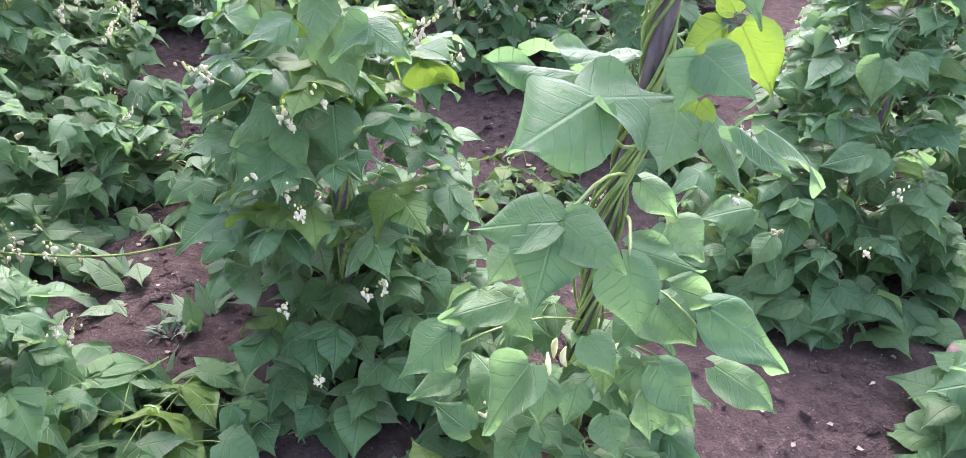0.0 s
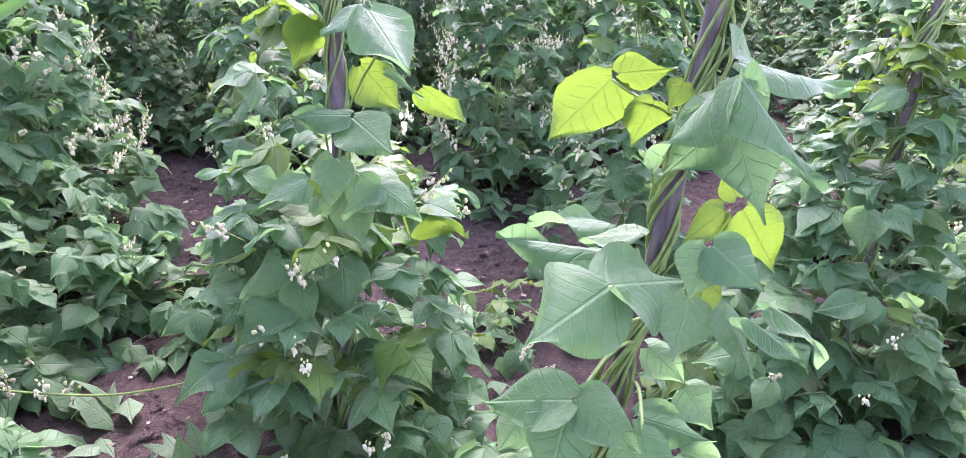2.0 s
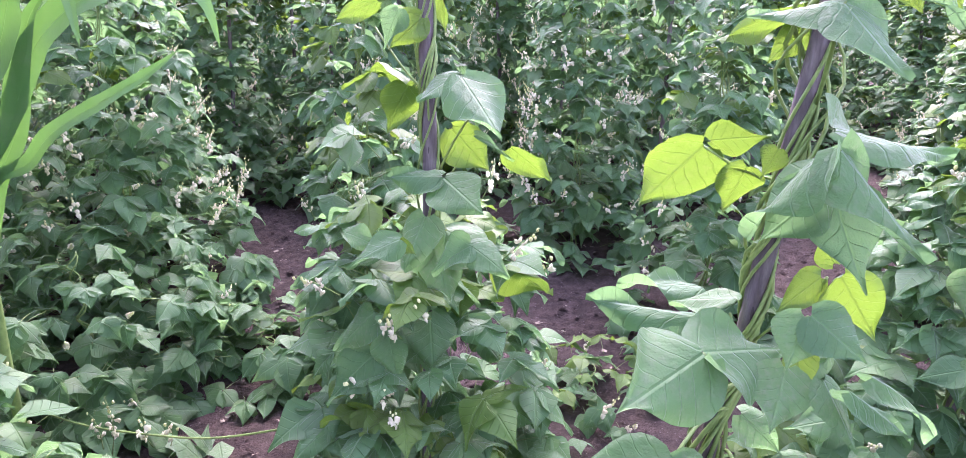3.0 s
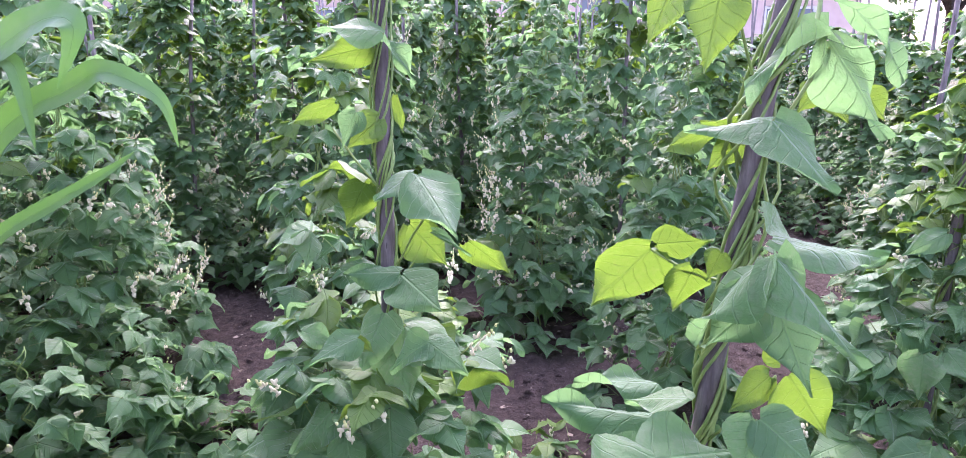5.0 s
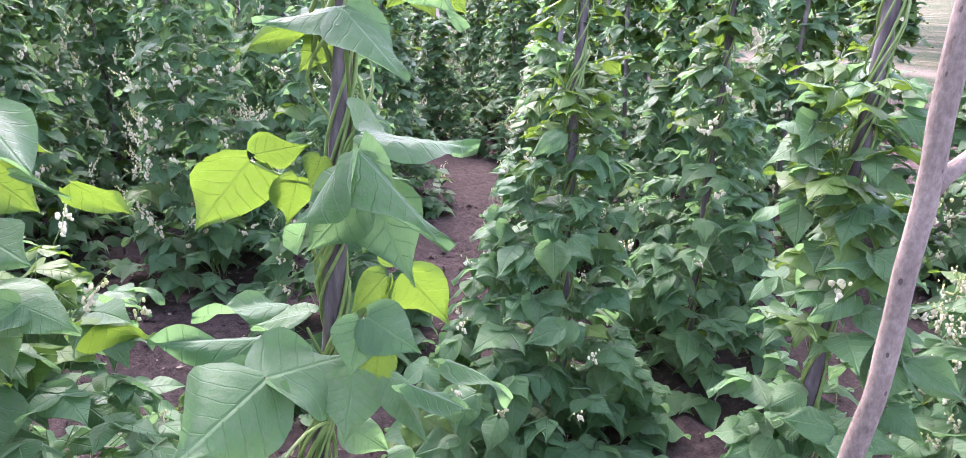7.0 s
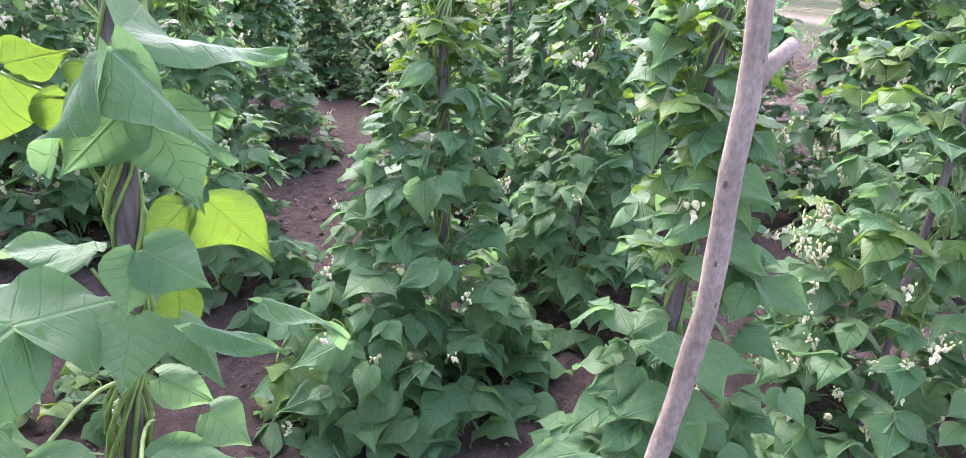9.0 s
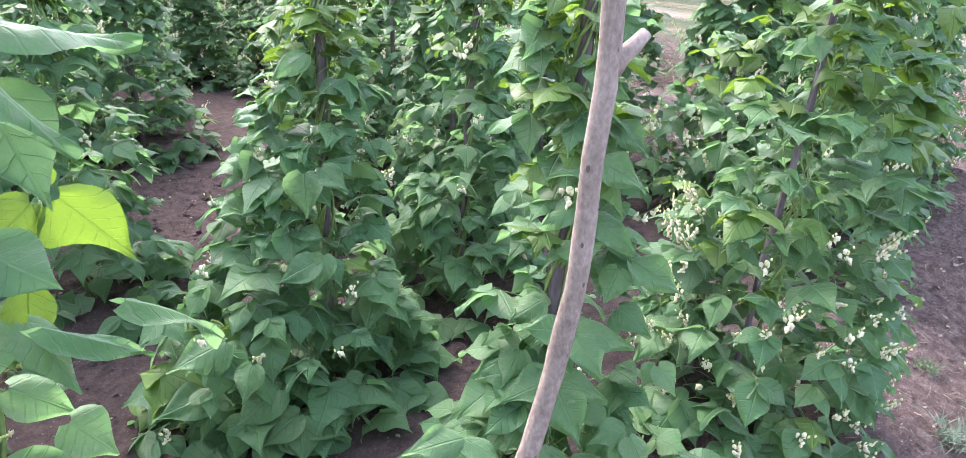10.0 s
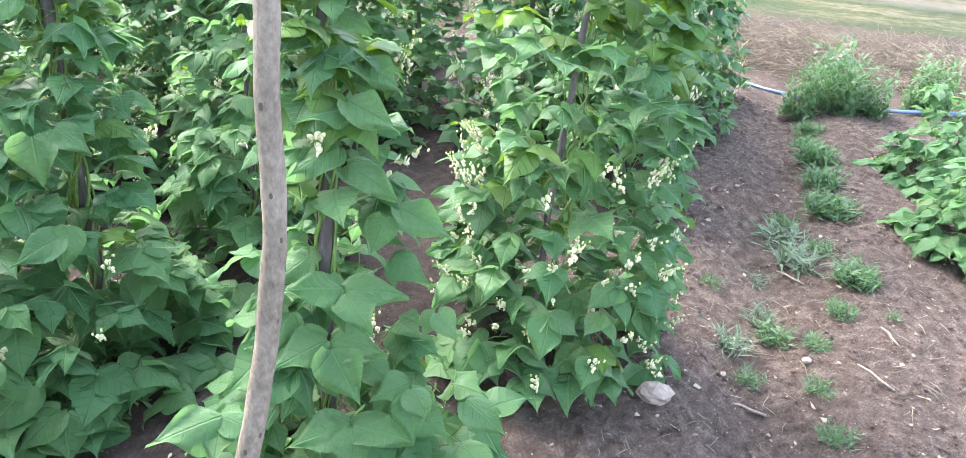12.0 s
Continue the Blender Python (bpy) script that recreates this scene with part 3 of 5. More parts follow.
pf, rf, bf = pole([(1.80, 2.08, -0.05), (1.82, 2.08, 0.7), (1.86, 2.10, 1.3), (1.88, 2.12, 2.0)], (0.015, 0.011), POLE, "dark bark-covered pole in the bean row")
bean_plant((1.78, 2.02), 1.6, 0.33, 0.07, 290, 16, "bushy climbing bean in the plot", 10, 6, twined=(pf, rf, bf), axis_top=(1.87, 2.11, 1.6), young=0.12, size=0.9)
bean_plant((0.60, 2.78), 1.6, 0.34, 0.10, 240, 17, "bushy climbing bean in the plot", 14, 4)
bean_plant((0.1, 3.64), 1.8, 0.37, 0.14, 330, 18, "tall climbing bean with many white flowers", 110, 4, fl_low=0.15, fl_high=0.6, fl_size=1.1)
bean_plant((-1.15, 0.98), 0.52, 0.37, 0.26, 190, 19, "low sprawling bean bush on the soil", 6, 2, tilt=-45, size=1.15, young=0.0)
bean_plant((-0.68, 1.05), 0.20, 0.24, 0.18, 54, 23, "low young bean plant on the soil", 0, 2, tilt=-30, young=0.08)
bean_plant((-1.68, 2.14), 0.58, 0.44, 0.40, 230, 20, "low spreading bean bush with white flowers", 22, 2, tilt=-35, size=1.1, young=0.0)
bean_plant((-1.06, 2.28), 0.30, 0.28, 0.22, 70, 22, "low spreading bean runners over the furrow", 3, 1, tilt=-25, young=0.0)
bean_plant((-1.86, 2.8), 1.7, 0.54, 0.28, 400, 21, "tall climbing bean with many white flowers", 90, 4, fl_low=0.15, fl_high=0.55, fl_size=1.1, tilt=-25, young=0.02)

bean_plant((-0.59, 2.02), 1.5, 0.20, 0.12, 190, 43, "leafy climbing bean behind its neighbour in the row", 16, 4, young=0.12, size=0.9, bias=1.0)
bean_plant((1.40, 0.84), 0.36, 0.15, 0.10, 26, 47, "low side shoots of climbing bean on the soil", 2, 2, tilt=4, young=0.0, size=1.0)
bean_plant((0.76, 1.78), 0.40, 0.20, 0.14, 60, 41, "low side shoots of climbing bean on the soil", 3, 3, tilt=-25)
# leaflets of plant A
leaflet(plant_a, (0.290, 0.885, 1.272), (0.472, 0.955, 1.226), 0.60, (0.16, -0.10, 0.98), bend=(0.04, 0.02, 0.18))
leaflet(plant_a, (0.274, 0.815, 1.262), (0.357, 0.746, 1.160), 0.46, (0.40, -0.50, 0.78), bend=(0.24, 0.04, 0.16))
leaflet(plant_a, (0.302, 0.893, 1.192), (0.335, 0.830, 1.080), 0.72, (0.10, -0.97, 0.05), bend=(-0.10, -0.04, 0.10))
leaflet(plant_a, (0.264, 0.820, 1.264), (0.172, 0.858, 1.160), 0.62, (-0.55, 0.05, 0.80), bend=(0.15, 0.22, 0.16))
leaflet(plant_a, (0.284, 0.871, 1.203), (0.207, 0.841, 1.138), 0.84, (-0.2, -0.95, -0.15), bend=(0.05, 0.05, 0.12))
leaflet(plant_a, (0.166, 1.010, 1.218), (0.086, 1.042, 1.120), 0.95, (-0.1, 0.95, 0.15), True, (0.05, 0.03, 0.14))
leaflet(plant_a, (0.172, 1.000, 1.228), (0.242, 0.966, 1.245), 0.80, (0.1, 0.90, 0.35), True, (-0.05, 0.03, 0.14))
leaflet(plant_a, (0.226, 1.000, 1.192), (0.208, 1.040, 1.116), 0.80, (0, 1, 0.2), True, (0.08, 0.03, 0.10))
leaflet(plant_a, (0.252, 0.965, 1.226), (0.232, 0.955, 1.188), 1.0, (0, -1, 0.3), True)
leaflet(plant_a, (0.277, 0.893, 1.415), (0.178, 0.915, 1.400), 0.62, (0, -0.35, 0.93), bend=(0.22, 0.02, 0.08))
leaflet(plant_a, (0.279, 0.890, 1.414), (0.332, 0.815, 1.340), 0.82, (0.24, -0.56, 0.79), bend=(0.15, 0.02, 0.12))
leaflet(plant_a, (0.356, 0.950, 1.052), (0.436, 0.990, 0.942), 0.66, (0.1, -0.95, 0.25), True, (0.12, 0.03, 0.12))
leaflet(plant_a, (0.327, 0.942, 1.054), (0.268, 0.926, 1.008), 0.85, (-0.1, 0.95, 0.1), True, (0.10, 0.03, 0.10))
leaflet(plant_a, (0.346, 0.955, 1.070), (0.318, 0.955, 1.108), 0.90, (0.1, 0.95, 0.1), True, (0.08, 0.05, 0.10))
leaflet(plant_a, (0.171, 0.950, 0.983), (0.012, 0.975, 0.998), 0.50, (0.05, -0.12, 0.99), bend=(0.30, 0.05, 0.16))
leaflet(plant_a, (0.205, 1.100, 0.962), (0.067, 1.062, 0.988), 0.50, (0, -0.10, 0.99), bend=(0.1, 0.05, 0.15))
leaflet(plant_a, (0.222, 0.970, 1.004), (0.140, 1.030, 0.972), 0.66, (0, -0.15, 0.98), bend=(0.15, 0.05, 0.15))
leaflet(plant_a, (0.145, 0.790, 1.012), (0.041, 0.705, 0.982), 0.98, (0.15, -0.70, 0.68), bend=(0.20, 0.05, 0.14))
leaflet(plant_a, (0.147, 0.795, 1.012), (0.268, 0.850, 0.995), 0.98, (0.0, -0.40, 0.92), bend=(0.20, 0.02, 0.18))
leaflet(plant_a, (0.140, 0.800, 1.010), (0.095, 0.860, 1.005), 0.90, (-0.1, -0.35, 0.93), bend=(0.10, 0.02, 0.14))
leaflet(plant_a, (0.269, 0.807, 1.062), (0.325, 0.764, 1.026), 1.02, (0.15, -0.75, 0.62), bend=(0.10, 0.08, 0.08))
leaflet(plant_a, (0.263, 0.807, 1.060), (0.238, 0.770, 1.008), 1.02, (-0.1, -0.82, 0.56), bend=(0.12, 0.08, 0.08))
leaflet(plant_a, (0.249, 0.804, 0.991), (0.223, 0.745, 0.936), 0.98, (0, -0.80, 0.60), bend=(0.10, 0.08, 0.08))
leaflet(plant_a, (0.291, 0.790, 0.984), (0.322, 0.732, 0.924), 0.58, (0.4, -0.70, 0.50), bend=(0.25, 0.05, 0.08))
leaflet(plant_a, (0.300, 0.740, 1.002), (0.404, 0.775, 0.920), 0.30, (0.55, -0.25, 0.78), bend=(0.25, 0.05, 0.10))
leaflet(plant_a, (0.277, 1.030, 1.403), (0.166, 1.000, 1.364), 0.40, (0, -0.8, 0.6), True)
leaflet(plant_a, (0.286, 1.030, 1.382), (0.239, 1.030, 1.327), 0.75, (0, -1, 0.3), True)
leaflet(plant_a, (0.221, 0.950, 1.573), (0.202, 0.930, 1.468), 0.75, (0.1, -1, 0.2), True)
leaflet(plant_a, (0.167, 0.950, 1.591), (0.128, 0.930, 1.498), 0.60, (-0.1, -1, 0.2), True)
leaflet(plant_a, (0.370, 0.980, 1.508), (0.455, 0.950, 1.388), 0.55, (0.2, -1, 0.3))
leaflet(plant_a, (0.369, 0.980, 1.515), (0.242, 0.920, 1.488), 0.50, (0, 0.1, 1))
leaflet(plant_a, (0.386, 0.980, 1.558), (0.476, 0.950, 1.476), 0.45, (0.6, -0.2, 0.8))
leaflet(plant_a, (0.423, 1.080, 1.443), (0.449, 1.070, 1.393), 0.95, (0, -1, 0.1), True)
leaflet(plant_a, (0.401, 1.080, 1.443), (0.374, 1.070, 1.407), 0.95, (0, -1, 0.1), True)
leaflet(plant_a, (0.456, 1.050, 1.439), (0.490, 1.050, 1.399), 0.95, (0, -1, 0.1), True)
leaflet(plant_a, (0.303, 0.900, 0.965), (0.292, 0.900, 0.880), 0.68, (-0.1, -1, 0.1), True)
leaflet(plant_a, (0.401, 0.900, 0.928), (0.543, 0.930, 0.851), 0.34, (0.1, -0.15, 0.95))
leaflet(plant_a, (0.114, 0.800, 0.835), (-0.011, 0.840, 0.805), 0.70, (-0.2, -0.55, 0.8))
leaflet(plant_a, (0.112, 0.800, 0.829), (0.079, 0.720, 0.742), 0.85, (-0.1, -0.75, 0.65))
leaflet(plant_a, (0.124, 0.800, 0.838), (0.209, 0.760, 0.782), 0.80, (0.15, -0.75, 0.65))
leaflet(plant_a, (0.212, 0.800, 0.777), (0.237, 0.750, 0.679), 0.92, (0.1, -0.8, 0.6))
leaflet(plant_a, (0.237, 0.900, 0.729), (0.355, 0.880, 0.702), 0.62, (0.2, -0.7, 0.7))
leaflet(plant_a, (0.320, 0.950, 0.745), (0.368, 0.920, 0.690), 1.00, (0.2, -0.8, 0.6))
leaflet(plant_a, (0.267, 1.000, 0.789), (0.340, 0.980, 0.732), 0.70, (0.1, -0.8, 0.6))
leaflet(plant_a, (0.364, 0.850, 0.653), (0.523, 0.820, 0.560), 0.55, (0.2, -0.55, 0.8))
leaflet(plant_a, (0.390, 0.850, 0.537), (0.506, 0.810, 0.479), 0.62, (0.2, -0.55, 0.8))
leaflet(plant_a, (0.331, 0.950, 0.620), (0.422, 0.930, 0.597), 0.70, (0, -0.8, 0.6))
leaflet(plant_a, (0.061, 0.900, 0.628), (-0.054, 0.880, 0.605), 0.60, (-0.1, -0.5, 0.85))
leaflet(plant_a, (-0.037, 0.880, 0.577), (-0.127, 0.840, 0.508), 0.72, (-0.2, -0.6, 0.8))
leaflet(plant_a, (-0.028, 0.880, 0.478), (-0.108, 0.850, 0.462), 0.65, (-0.2, -0.6, 0.8))
leaflet(plant_a, (-0.001, 0.820, 0.413), (-0.069, 0.860, 0.440), 0.80, (-0.2, -0.7, 0.7))
leaflet(plant_a, (0.087, 0.780, 0.600), (0.006, 0.730, 0.505), 0.72, (-0.3, -0.5, 0.8))
leaflet(plant_a, (0.113, 0.800, 0.551), (0.106, 0.750, 0.495), 0.90, (0, -0.7, 0.7))
leaflet(plant_a, (0.170, 0.780, 0.657), (0.207, 0.740, 0.617), 0.95, (0.1, -0.7, 0.7))
leaflet(plant_a, (0.285, 0.800, 0.583), (0.354, 0.750, 0.501), 0.70, (0.2, -0.7, 0.7))
leaflet(plant_a, (0.266, 0.800, 0.531), (0.294, 0.760, 0.440), 0.60, (0.1, -0.7, 0.7))
leaflet(plant_a, (0.167, 0.820, 0.521), (0.148, 0.780, 0.467), 0.90, (0.0, -0.7, 0.7))
leaflet(plant_a, (0.218, 0.800, 0.475), (0.241, 0.750, 0.419), 0.90, (0.1, -0.7, 0.7))
leaflet(plant_a, (0.064, 0.900, 0.603), (0.105, 0.880, 0.556), 0.90, (0.1, -0.7, 0.7))
leaflet(plant_a, (0.299, 0.900, 0.621), (0.376, 0.880, 0.549), 0.90, (0.2, -0.7, 0.7))
leaflet(plant_a, (0.061, 0.920, 0.704), (0.019, 0.900, 0.652), 0.90, (-0.2, -0.7, 0.7))
# leaflets of plant B
leaflet(plant_b, (-0.335, 1.465, 1.233), (-0.459, 1.600, 1.241), 0.55, (-0.2, 0.9, 0.45), True, (0.1, 0.05, 0.14))
leaflet(plant_b, (-0.345, 1.470, 1.222), (-0.400, 1.509, 1.118), 0.75, (-0.2, 1, 0.1), True, (0.1, 0.03, 0.12))
leaflet(plant_b, (-0.233, 1.411, 1.254), (-0.303, 1.342, 1.217), 0.85, (-0.2, -0.50, 0.85), bend=(0.15, 0.06, 0.10))
leaflet(plant_b, (-0.221, 1.384, 1.252), (-0.132, 1.241, 1.172), 0.66, (0.10, -0.42, 0.90), bend=(0.16, 0.05, 0.12))
leaflet(plant_b, (-0.252, 1.462, 1.135), (-0.170, 1.456, 1.045), 0.92, (0.1, 1, 0.15), True, (0.08, 0.03, 0.14))
leaflet(plant_b, (-0.199, 1.420, 1.132), (-0.113, 1.436, 1.085), 0.20, (0.1, -0.5, 0.85))
leaflet(plant_b, (-0.134, 1.552, 1.075), (-0.040, 1.623, 0.982), 0.55, (0.1, 0.9, 0.4), True, (0.1, 0.03, 0.15))
leaflet(plant_b, (-0.205, 1.470, 1.190), (-0.140, 1.480, 1.150), 0.70, (0.1, 1, 0.3), True)
leaflet(plant_b, (-0.262, 1.376, 1.058), (-0.376, 1.366, 1.061), 0.74, (-0.1, -0.50, 0.87), bend=(0.2, 0.08, 0.14))
leaflet(plant_b, (-0.256, 1.370, 1.054), (-0.171, 1.289, 1.014), 1.00, (0.1, -0.75, 0.65), bend=(0.15, 0.05, 0.10))
leaflet(plant_b, (-0.380, 1.448, 0.884), (-0.521, 1.500, 0.805), 0.52, (-0.1, -0.35, 0.93), bend=(0.1, 0.06, 0.12))
leaflet(plant_b, (-0.255, 1.390, 0.935), (-0.125, 1.345, 0.862), 0.80, (0.1, -0.55, 0.83), bend=(0.2, 0.08, 0.16))
leaflet(plant_b, (-0.130, 1.390, 0.860), (-0.028, 1.543, 0.729), 0.52, (0.2, 0.9, 0.4), True, (0.15, 0.03, 0.14))
leaflet(plant_b, (-0.396, 1.450, 1.390), (-0.479, 1.420, 1.353), 0.60, (-0.1, -0.8, 0.6), True)
leaflet(plant_b, (-0.346, 1.420, 1.374), (-0.380, 1.400, 1.307), 0.75, (-0.1, -0.9, 0.4))
leaflet(plant_b, (-0.307, 1.450, 1.358), (-0.370, 1.420, 1.300), 0.80, (-0.1, -1, 0.2), True)
leaflet(plant_b, (-0.295, 1.420, 1.530), (-0.418, 1.400, 1.548), 0.65, (0, -0.5, 0.85))
leaflet(plant_b, (-0.318, 1.460, 1.500), (-0.451, 1.460, 1.470), 0.50, (0, -1, 0.2), True)
leaflet(plant_b, (-0.280, 1.400, 1.510), (-0.211, 1.400, 1.445), 0.45, (0.4, -0.5, 0.8))
leaflet(plant_b, (-0.279, 1.500, 1.401), (-0.266, 1.500, 1.325), 0.40, (0.4, -0.9, 0.1), True)
leaflet(plant_b, (-0.300, 1.390, 0.965), (-0.335, 1.300, 0.885), 0.85, (-0.2, -0.70, 0.65))
leaflet(plant_b, (-0.285, 1.390, 0.900), (-0.235, 1.300, 0.815), 0.85, (0.2, -0.70, 0.65))
leaflet(plant_b, (-0.300, 1.370, 0.830), (-0.360, 1.290, 0.755), 0.85, (-0.2, -0.70, 0.65))
leaflet(plant_b, (-0.290, 1.360, 0.760), (-0.270, 1.260, 0.670), 0.85, (0.1, -0.75, 0.60))
leaflet(plant_b, (-0.332, 1.280, 0.955), (-0.425, 1.220, 0.934), 0.62, (-0.1, -0.5, 0.85))
leaflet(plant_b, (-0.342, 1.320, 0.940), (-0.305, 1.300, 0.916), 0.80, (0, -1, 0.3), True)
leaflet(plant_b, (-0.197, 1.300, 0.939), (-0.114, 1.270, 0.900), 0.85, (0.1, -0.6, 0.8))
leaflet(plant_b, (-0.197, 1.300, 0.939), (-0.276, 1.270, 0.901), 0.85, (-0.1, -0.6, 0.8))
leaflet(plant_b, (-0.472, 1.350, 0.777), (-0.570, 1.330, 0.740), 0.35, (-0.1, -0.3, 0.95), True)
leaflet(plant_b, (-0.390, 1.270, 0.799), (-0.469, 1.240, 0.724), 0.80, (-0.1, -0.7, 0.7))
leaflet(plant_b, (-0.356, 1.250, 0.756), (-0.332, 1.210, 0.671), 0.80, (0, -0.8, 0.6))
leaflet(plant_b, (-0.390, 1.250, 0.711), (-0.493, 1.200, 0.628), 0.70, (-0.2, -0.7, 0.7))
leaflet(plant_b, (-0.446, 1.300, 0.958), (-0.372, 1.300, 0.935), 0.70, (-0.1, -0.5, 0.85))

# leaflets of plant S
leaflet(plant_s, (1.147, 0.865, 0.514), (1.133, 0.773, 0.446), 0.85, (-0.43, -0.27, 0.86))
leaflet(plant_s, (1.153, 0.886, 0.524), (1.041, 0.906, 0.513), 0.80, (-0.34, -0.47, 0.81))
leaflet(plant_s, (1.162, 0.879, 0.527), (1.218, 0.789, 0.516), 0.75, (-0.29, -0.48, 0.83))
leaflet(plant_s, (1.183, 0.875, 0.631), (1.077, 0.906, 0.668), 0.72, (-0.34, -0.41, 0.84))
leaflet(plant_s, (1.189, 0.870, 0.631), (1.258, 0.777, 0.637), 0.72, (-0.38, -0.41, 0.82))
leaflet(plant_s, (1.176, 0.854, 0.633), (1.157, 0.764, 0.602), 0.90, (-0.40, -0.45, 0.80))
leaflet(plant_s, (1.254, 0.838, 0.770), (1.208, 0.826, 0.715), 0.95, (-0.36, -0.35, 0.87))
leaflet(plant_s, (1.289, 0.831, 0.778), (1.329, 0.728, 0.751), 0.62, (-0.53, -0.31, 0.79))
leaflet(plant_s, (1.220, 0.896, 0.967), (1.118, 0.913, 0.974), 0.60, (-0.38, -0.38, 0.84))
leaflet(plant_s, (1.223, 0.893, 0.981), (1.249, 0.800, 0.957), 0.70, (-0.57, -0.42, 0.71))
leaflet(plant_s, (1.220, 0.896, 0.864), (1.252, 0.798, 0.826), 0.70, (-0.49, -0.36, 0.79))
leaflet(plant_s, (1.277, 0.912, 1.039), (1.307, 0.841, 1.001), 0.70, (-0.45, -0.56, 0.70))
leaflet(plant_s, (1.207, 0.907, 0.900), (1.092, 0.895, 0.885), 0.62, (-0.39, -0.45, 0.81))
leaflet(plant_s, (1.247, 0.760, 0.436), (1.168, 0.782, 0.431), 0.80, (-0.41, -0.39, 0.82))
leaflet(plant_s, (1.239, 0.739, 0.437), (1.227, 0.678, 0.397), 0.85, (-0.40, -0.37, 0.84))
leaflet(plant_s, (1.236, 0.742, 0.416), (1.191, 0.688, 0.364), 0.85, (-0.45, -0.42, 0.79))
leaflet(plant_s, (1.348, 0.687, 0.372), (1.358, 0.587, 0.341), 0.75, (-0.40, -0.25, 0.88))
leaflet(plant_s, (1.343, 0.773, 0.549), (1.350, 0.718, 0.505), 0.85, (-0.32, -0.29, 0.90))
leaflet(plant_s, (1.341, 0.776, 0.548), (1.299, 0.777, 0.510), 0.85, (-0.31, -0.27, 0.91))
leaflet(plant_s, (1.137, 0.809, 0.369), (1.021, 0.835, 0.389), 0.75, (-0.43, -0.40, 0.81))
leaflet(plant_s, (1.142, 0.804, 0.368), (1.188, 0.691, 0.379), 0.75, (-0.21, -0.42, 0.89))
leaflet(plant_s, (1.127, 0.791, 0.376), (1.096, 0.738, 0.312), 0.90, (-0.25, -0.47, 0.85))
leaflet(plant_s, (1.114, 0.916, 0.437), (1.038, 0.884, 0.403), 0.80, (-0.27, -0.48, 0.83))
leaflet(plant_s, (1.130, 0.966, 0.560), (1.069, 0.947, 0.500), 0.80, (-0.26, -0.55, 0.79))
leaflet(plant_s, (1.228, 0.848, 0.452), (1.236, 0.785, 0.422), 0.90, (-0.27, -0.51, 0.82))
leaflet(plant_s, (1.173, 0.959, 0.669), (1.094, 0.967, 0.644), 0.80, (-0.20, -0.52, 0.83))
leaflet(plant_s, (1.317, 0.873, 0.648), (1.347, 0.798, 0.611), 0.80, (-0.47, -0.32, 0.82))
leaflet(plant_s, (0.900, 0.852, 0.516), (0.783, 0.861, 0.536), 0.70, (-0.36, -0.41, 0.84))
leaflet(plant_s, (0.904, 0.849, 0.513), (0.933, 0.780, 0.504), 0.75, (-0.19, -0.30, 0.93))
leaflet(plant_s, (0.900, 0.852, 0.507), (0.849, 0.801, 0.484), 0.80, (-0.26, -0.42, 0.87))
leaflet(plant_s, (1.201, 0.938, 1.097), (1.137, 0.961, 1.066), 0.70, (-0.27, -0.75, 0.61))
leaflet(plant_s, (1.240, 0.944, 1.123), (1.269, 0.878, 1.101), 0.70, (-0.52, -0.53, 0.67))
# leaflets of plant D
leaflet(plant_d, (0.881, 1.550, 0.130), (0.765, 1.551, 0.078), 0.85, (-0.04, -0.36, 0.93))
leaflet(plant_d, (0.903, 1.541, 0.129), (0.995, 1.452, 0.075), 0.80, (-0.17, -0.38, 0.91))
leaflet(plant_d, (0.882, 1.528, 0.129), (0.844, 1.468, 0.025), 0.85, (-0.26, -0.34, 0.90))
leaflet(plant_d, (0.850, 1.595, 0.197), (0.704, 1.592, 0.127), 0.70, (-0.02, -0.47, 0.88))
leaflet(plant_d, (1.010, 1.635, 0.541), (0.966, 1.600, 0.459), 0.85, (-0.25, -0.45, 0.86))
leaflet(plant_d, (0.995, 1.642, 0.523), (0.883, 1.657, 0.485), 0.75, (-0.15, -0.62, 0.77))
leaflet(plant_d, (1.015, 1.742, 0.736), (0.994, 1.697, 0.633), 0.95, (-0.32, -0.53, 0.79))
leaflet(plant_d, (1.061, 1.721, 0.754), (1.108, 1.664, 0.694), 0.80, (-0.16, -0.75, 0.64))
leaflet(plant_d, (0.989, 1.808, 0.773), (1.083, 1.766, 0.737), 0.90, (-0.17, -0.77, 0.62))
leaflet(plant_d, (1.215, 1.696, 0.327), (1.242, 1.656, 0.244), 0.95, (-0.37, -0.45, 0.81), True)
leaflet(plant_d, (1.181, 1.692, 0.327), (1.197, 1.636, 0.170), 0.80, (-0.28, -0.49, 0.82))
leaflet(plant_d, (0.735, 1.645, 0.360), (0.585, 1.642, 0.330), 0.75, (-0.30, -0.56, 0.77))
leaflet(plant_d, (0.696, 1.656, 0.208), (0.545, 1.650, 0.213), 0.75, (-0.19, -0.54, 0.82))
leaflet(plant_d, (0.774, 1.569, 0.316), (0.724, 1.533, 0.240), 0.80, (-0.17, -0.48, 0.86))
leaflet(plant_d, (1.058, 1.833, 0.856), (0.984, 1.843, 0.846), 0.50, (-0.38, -0.65, 0.66), True)
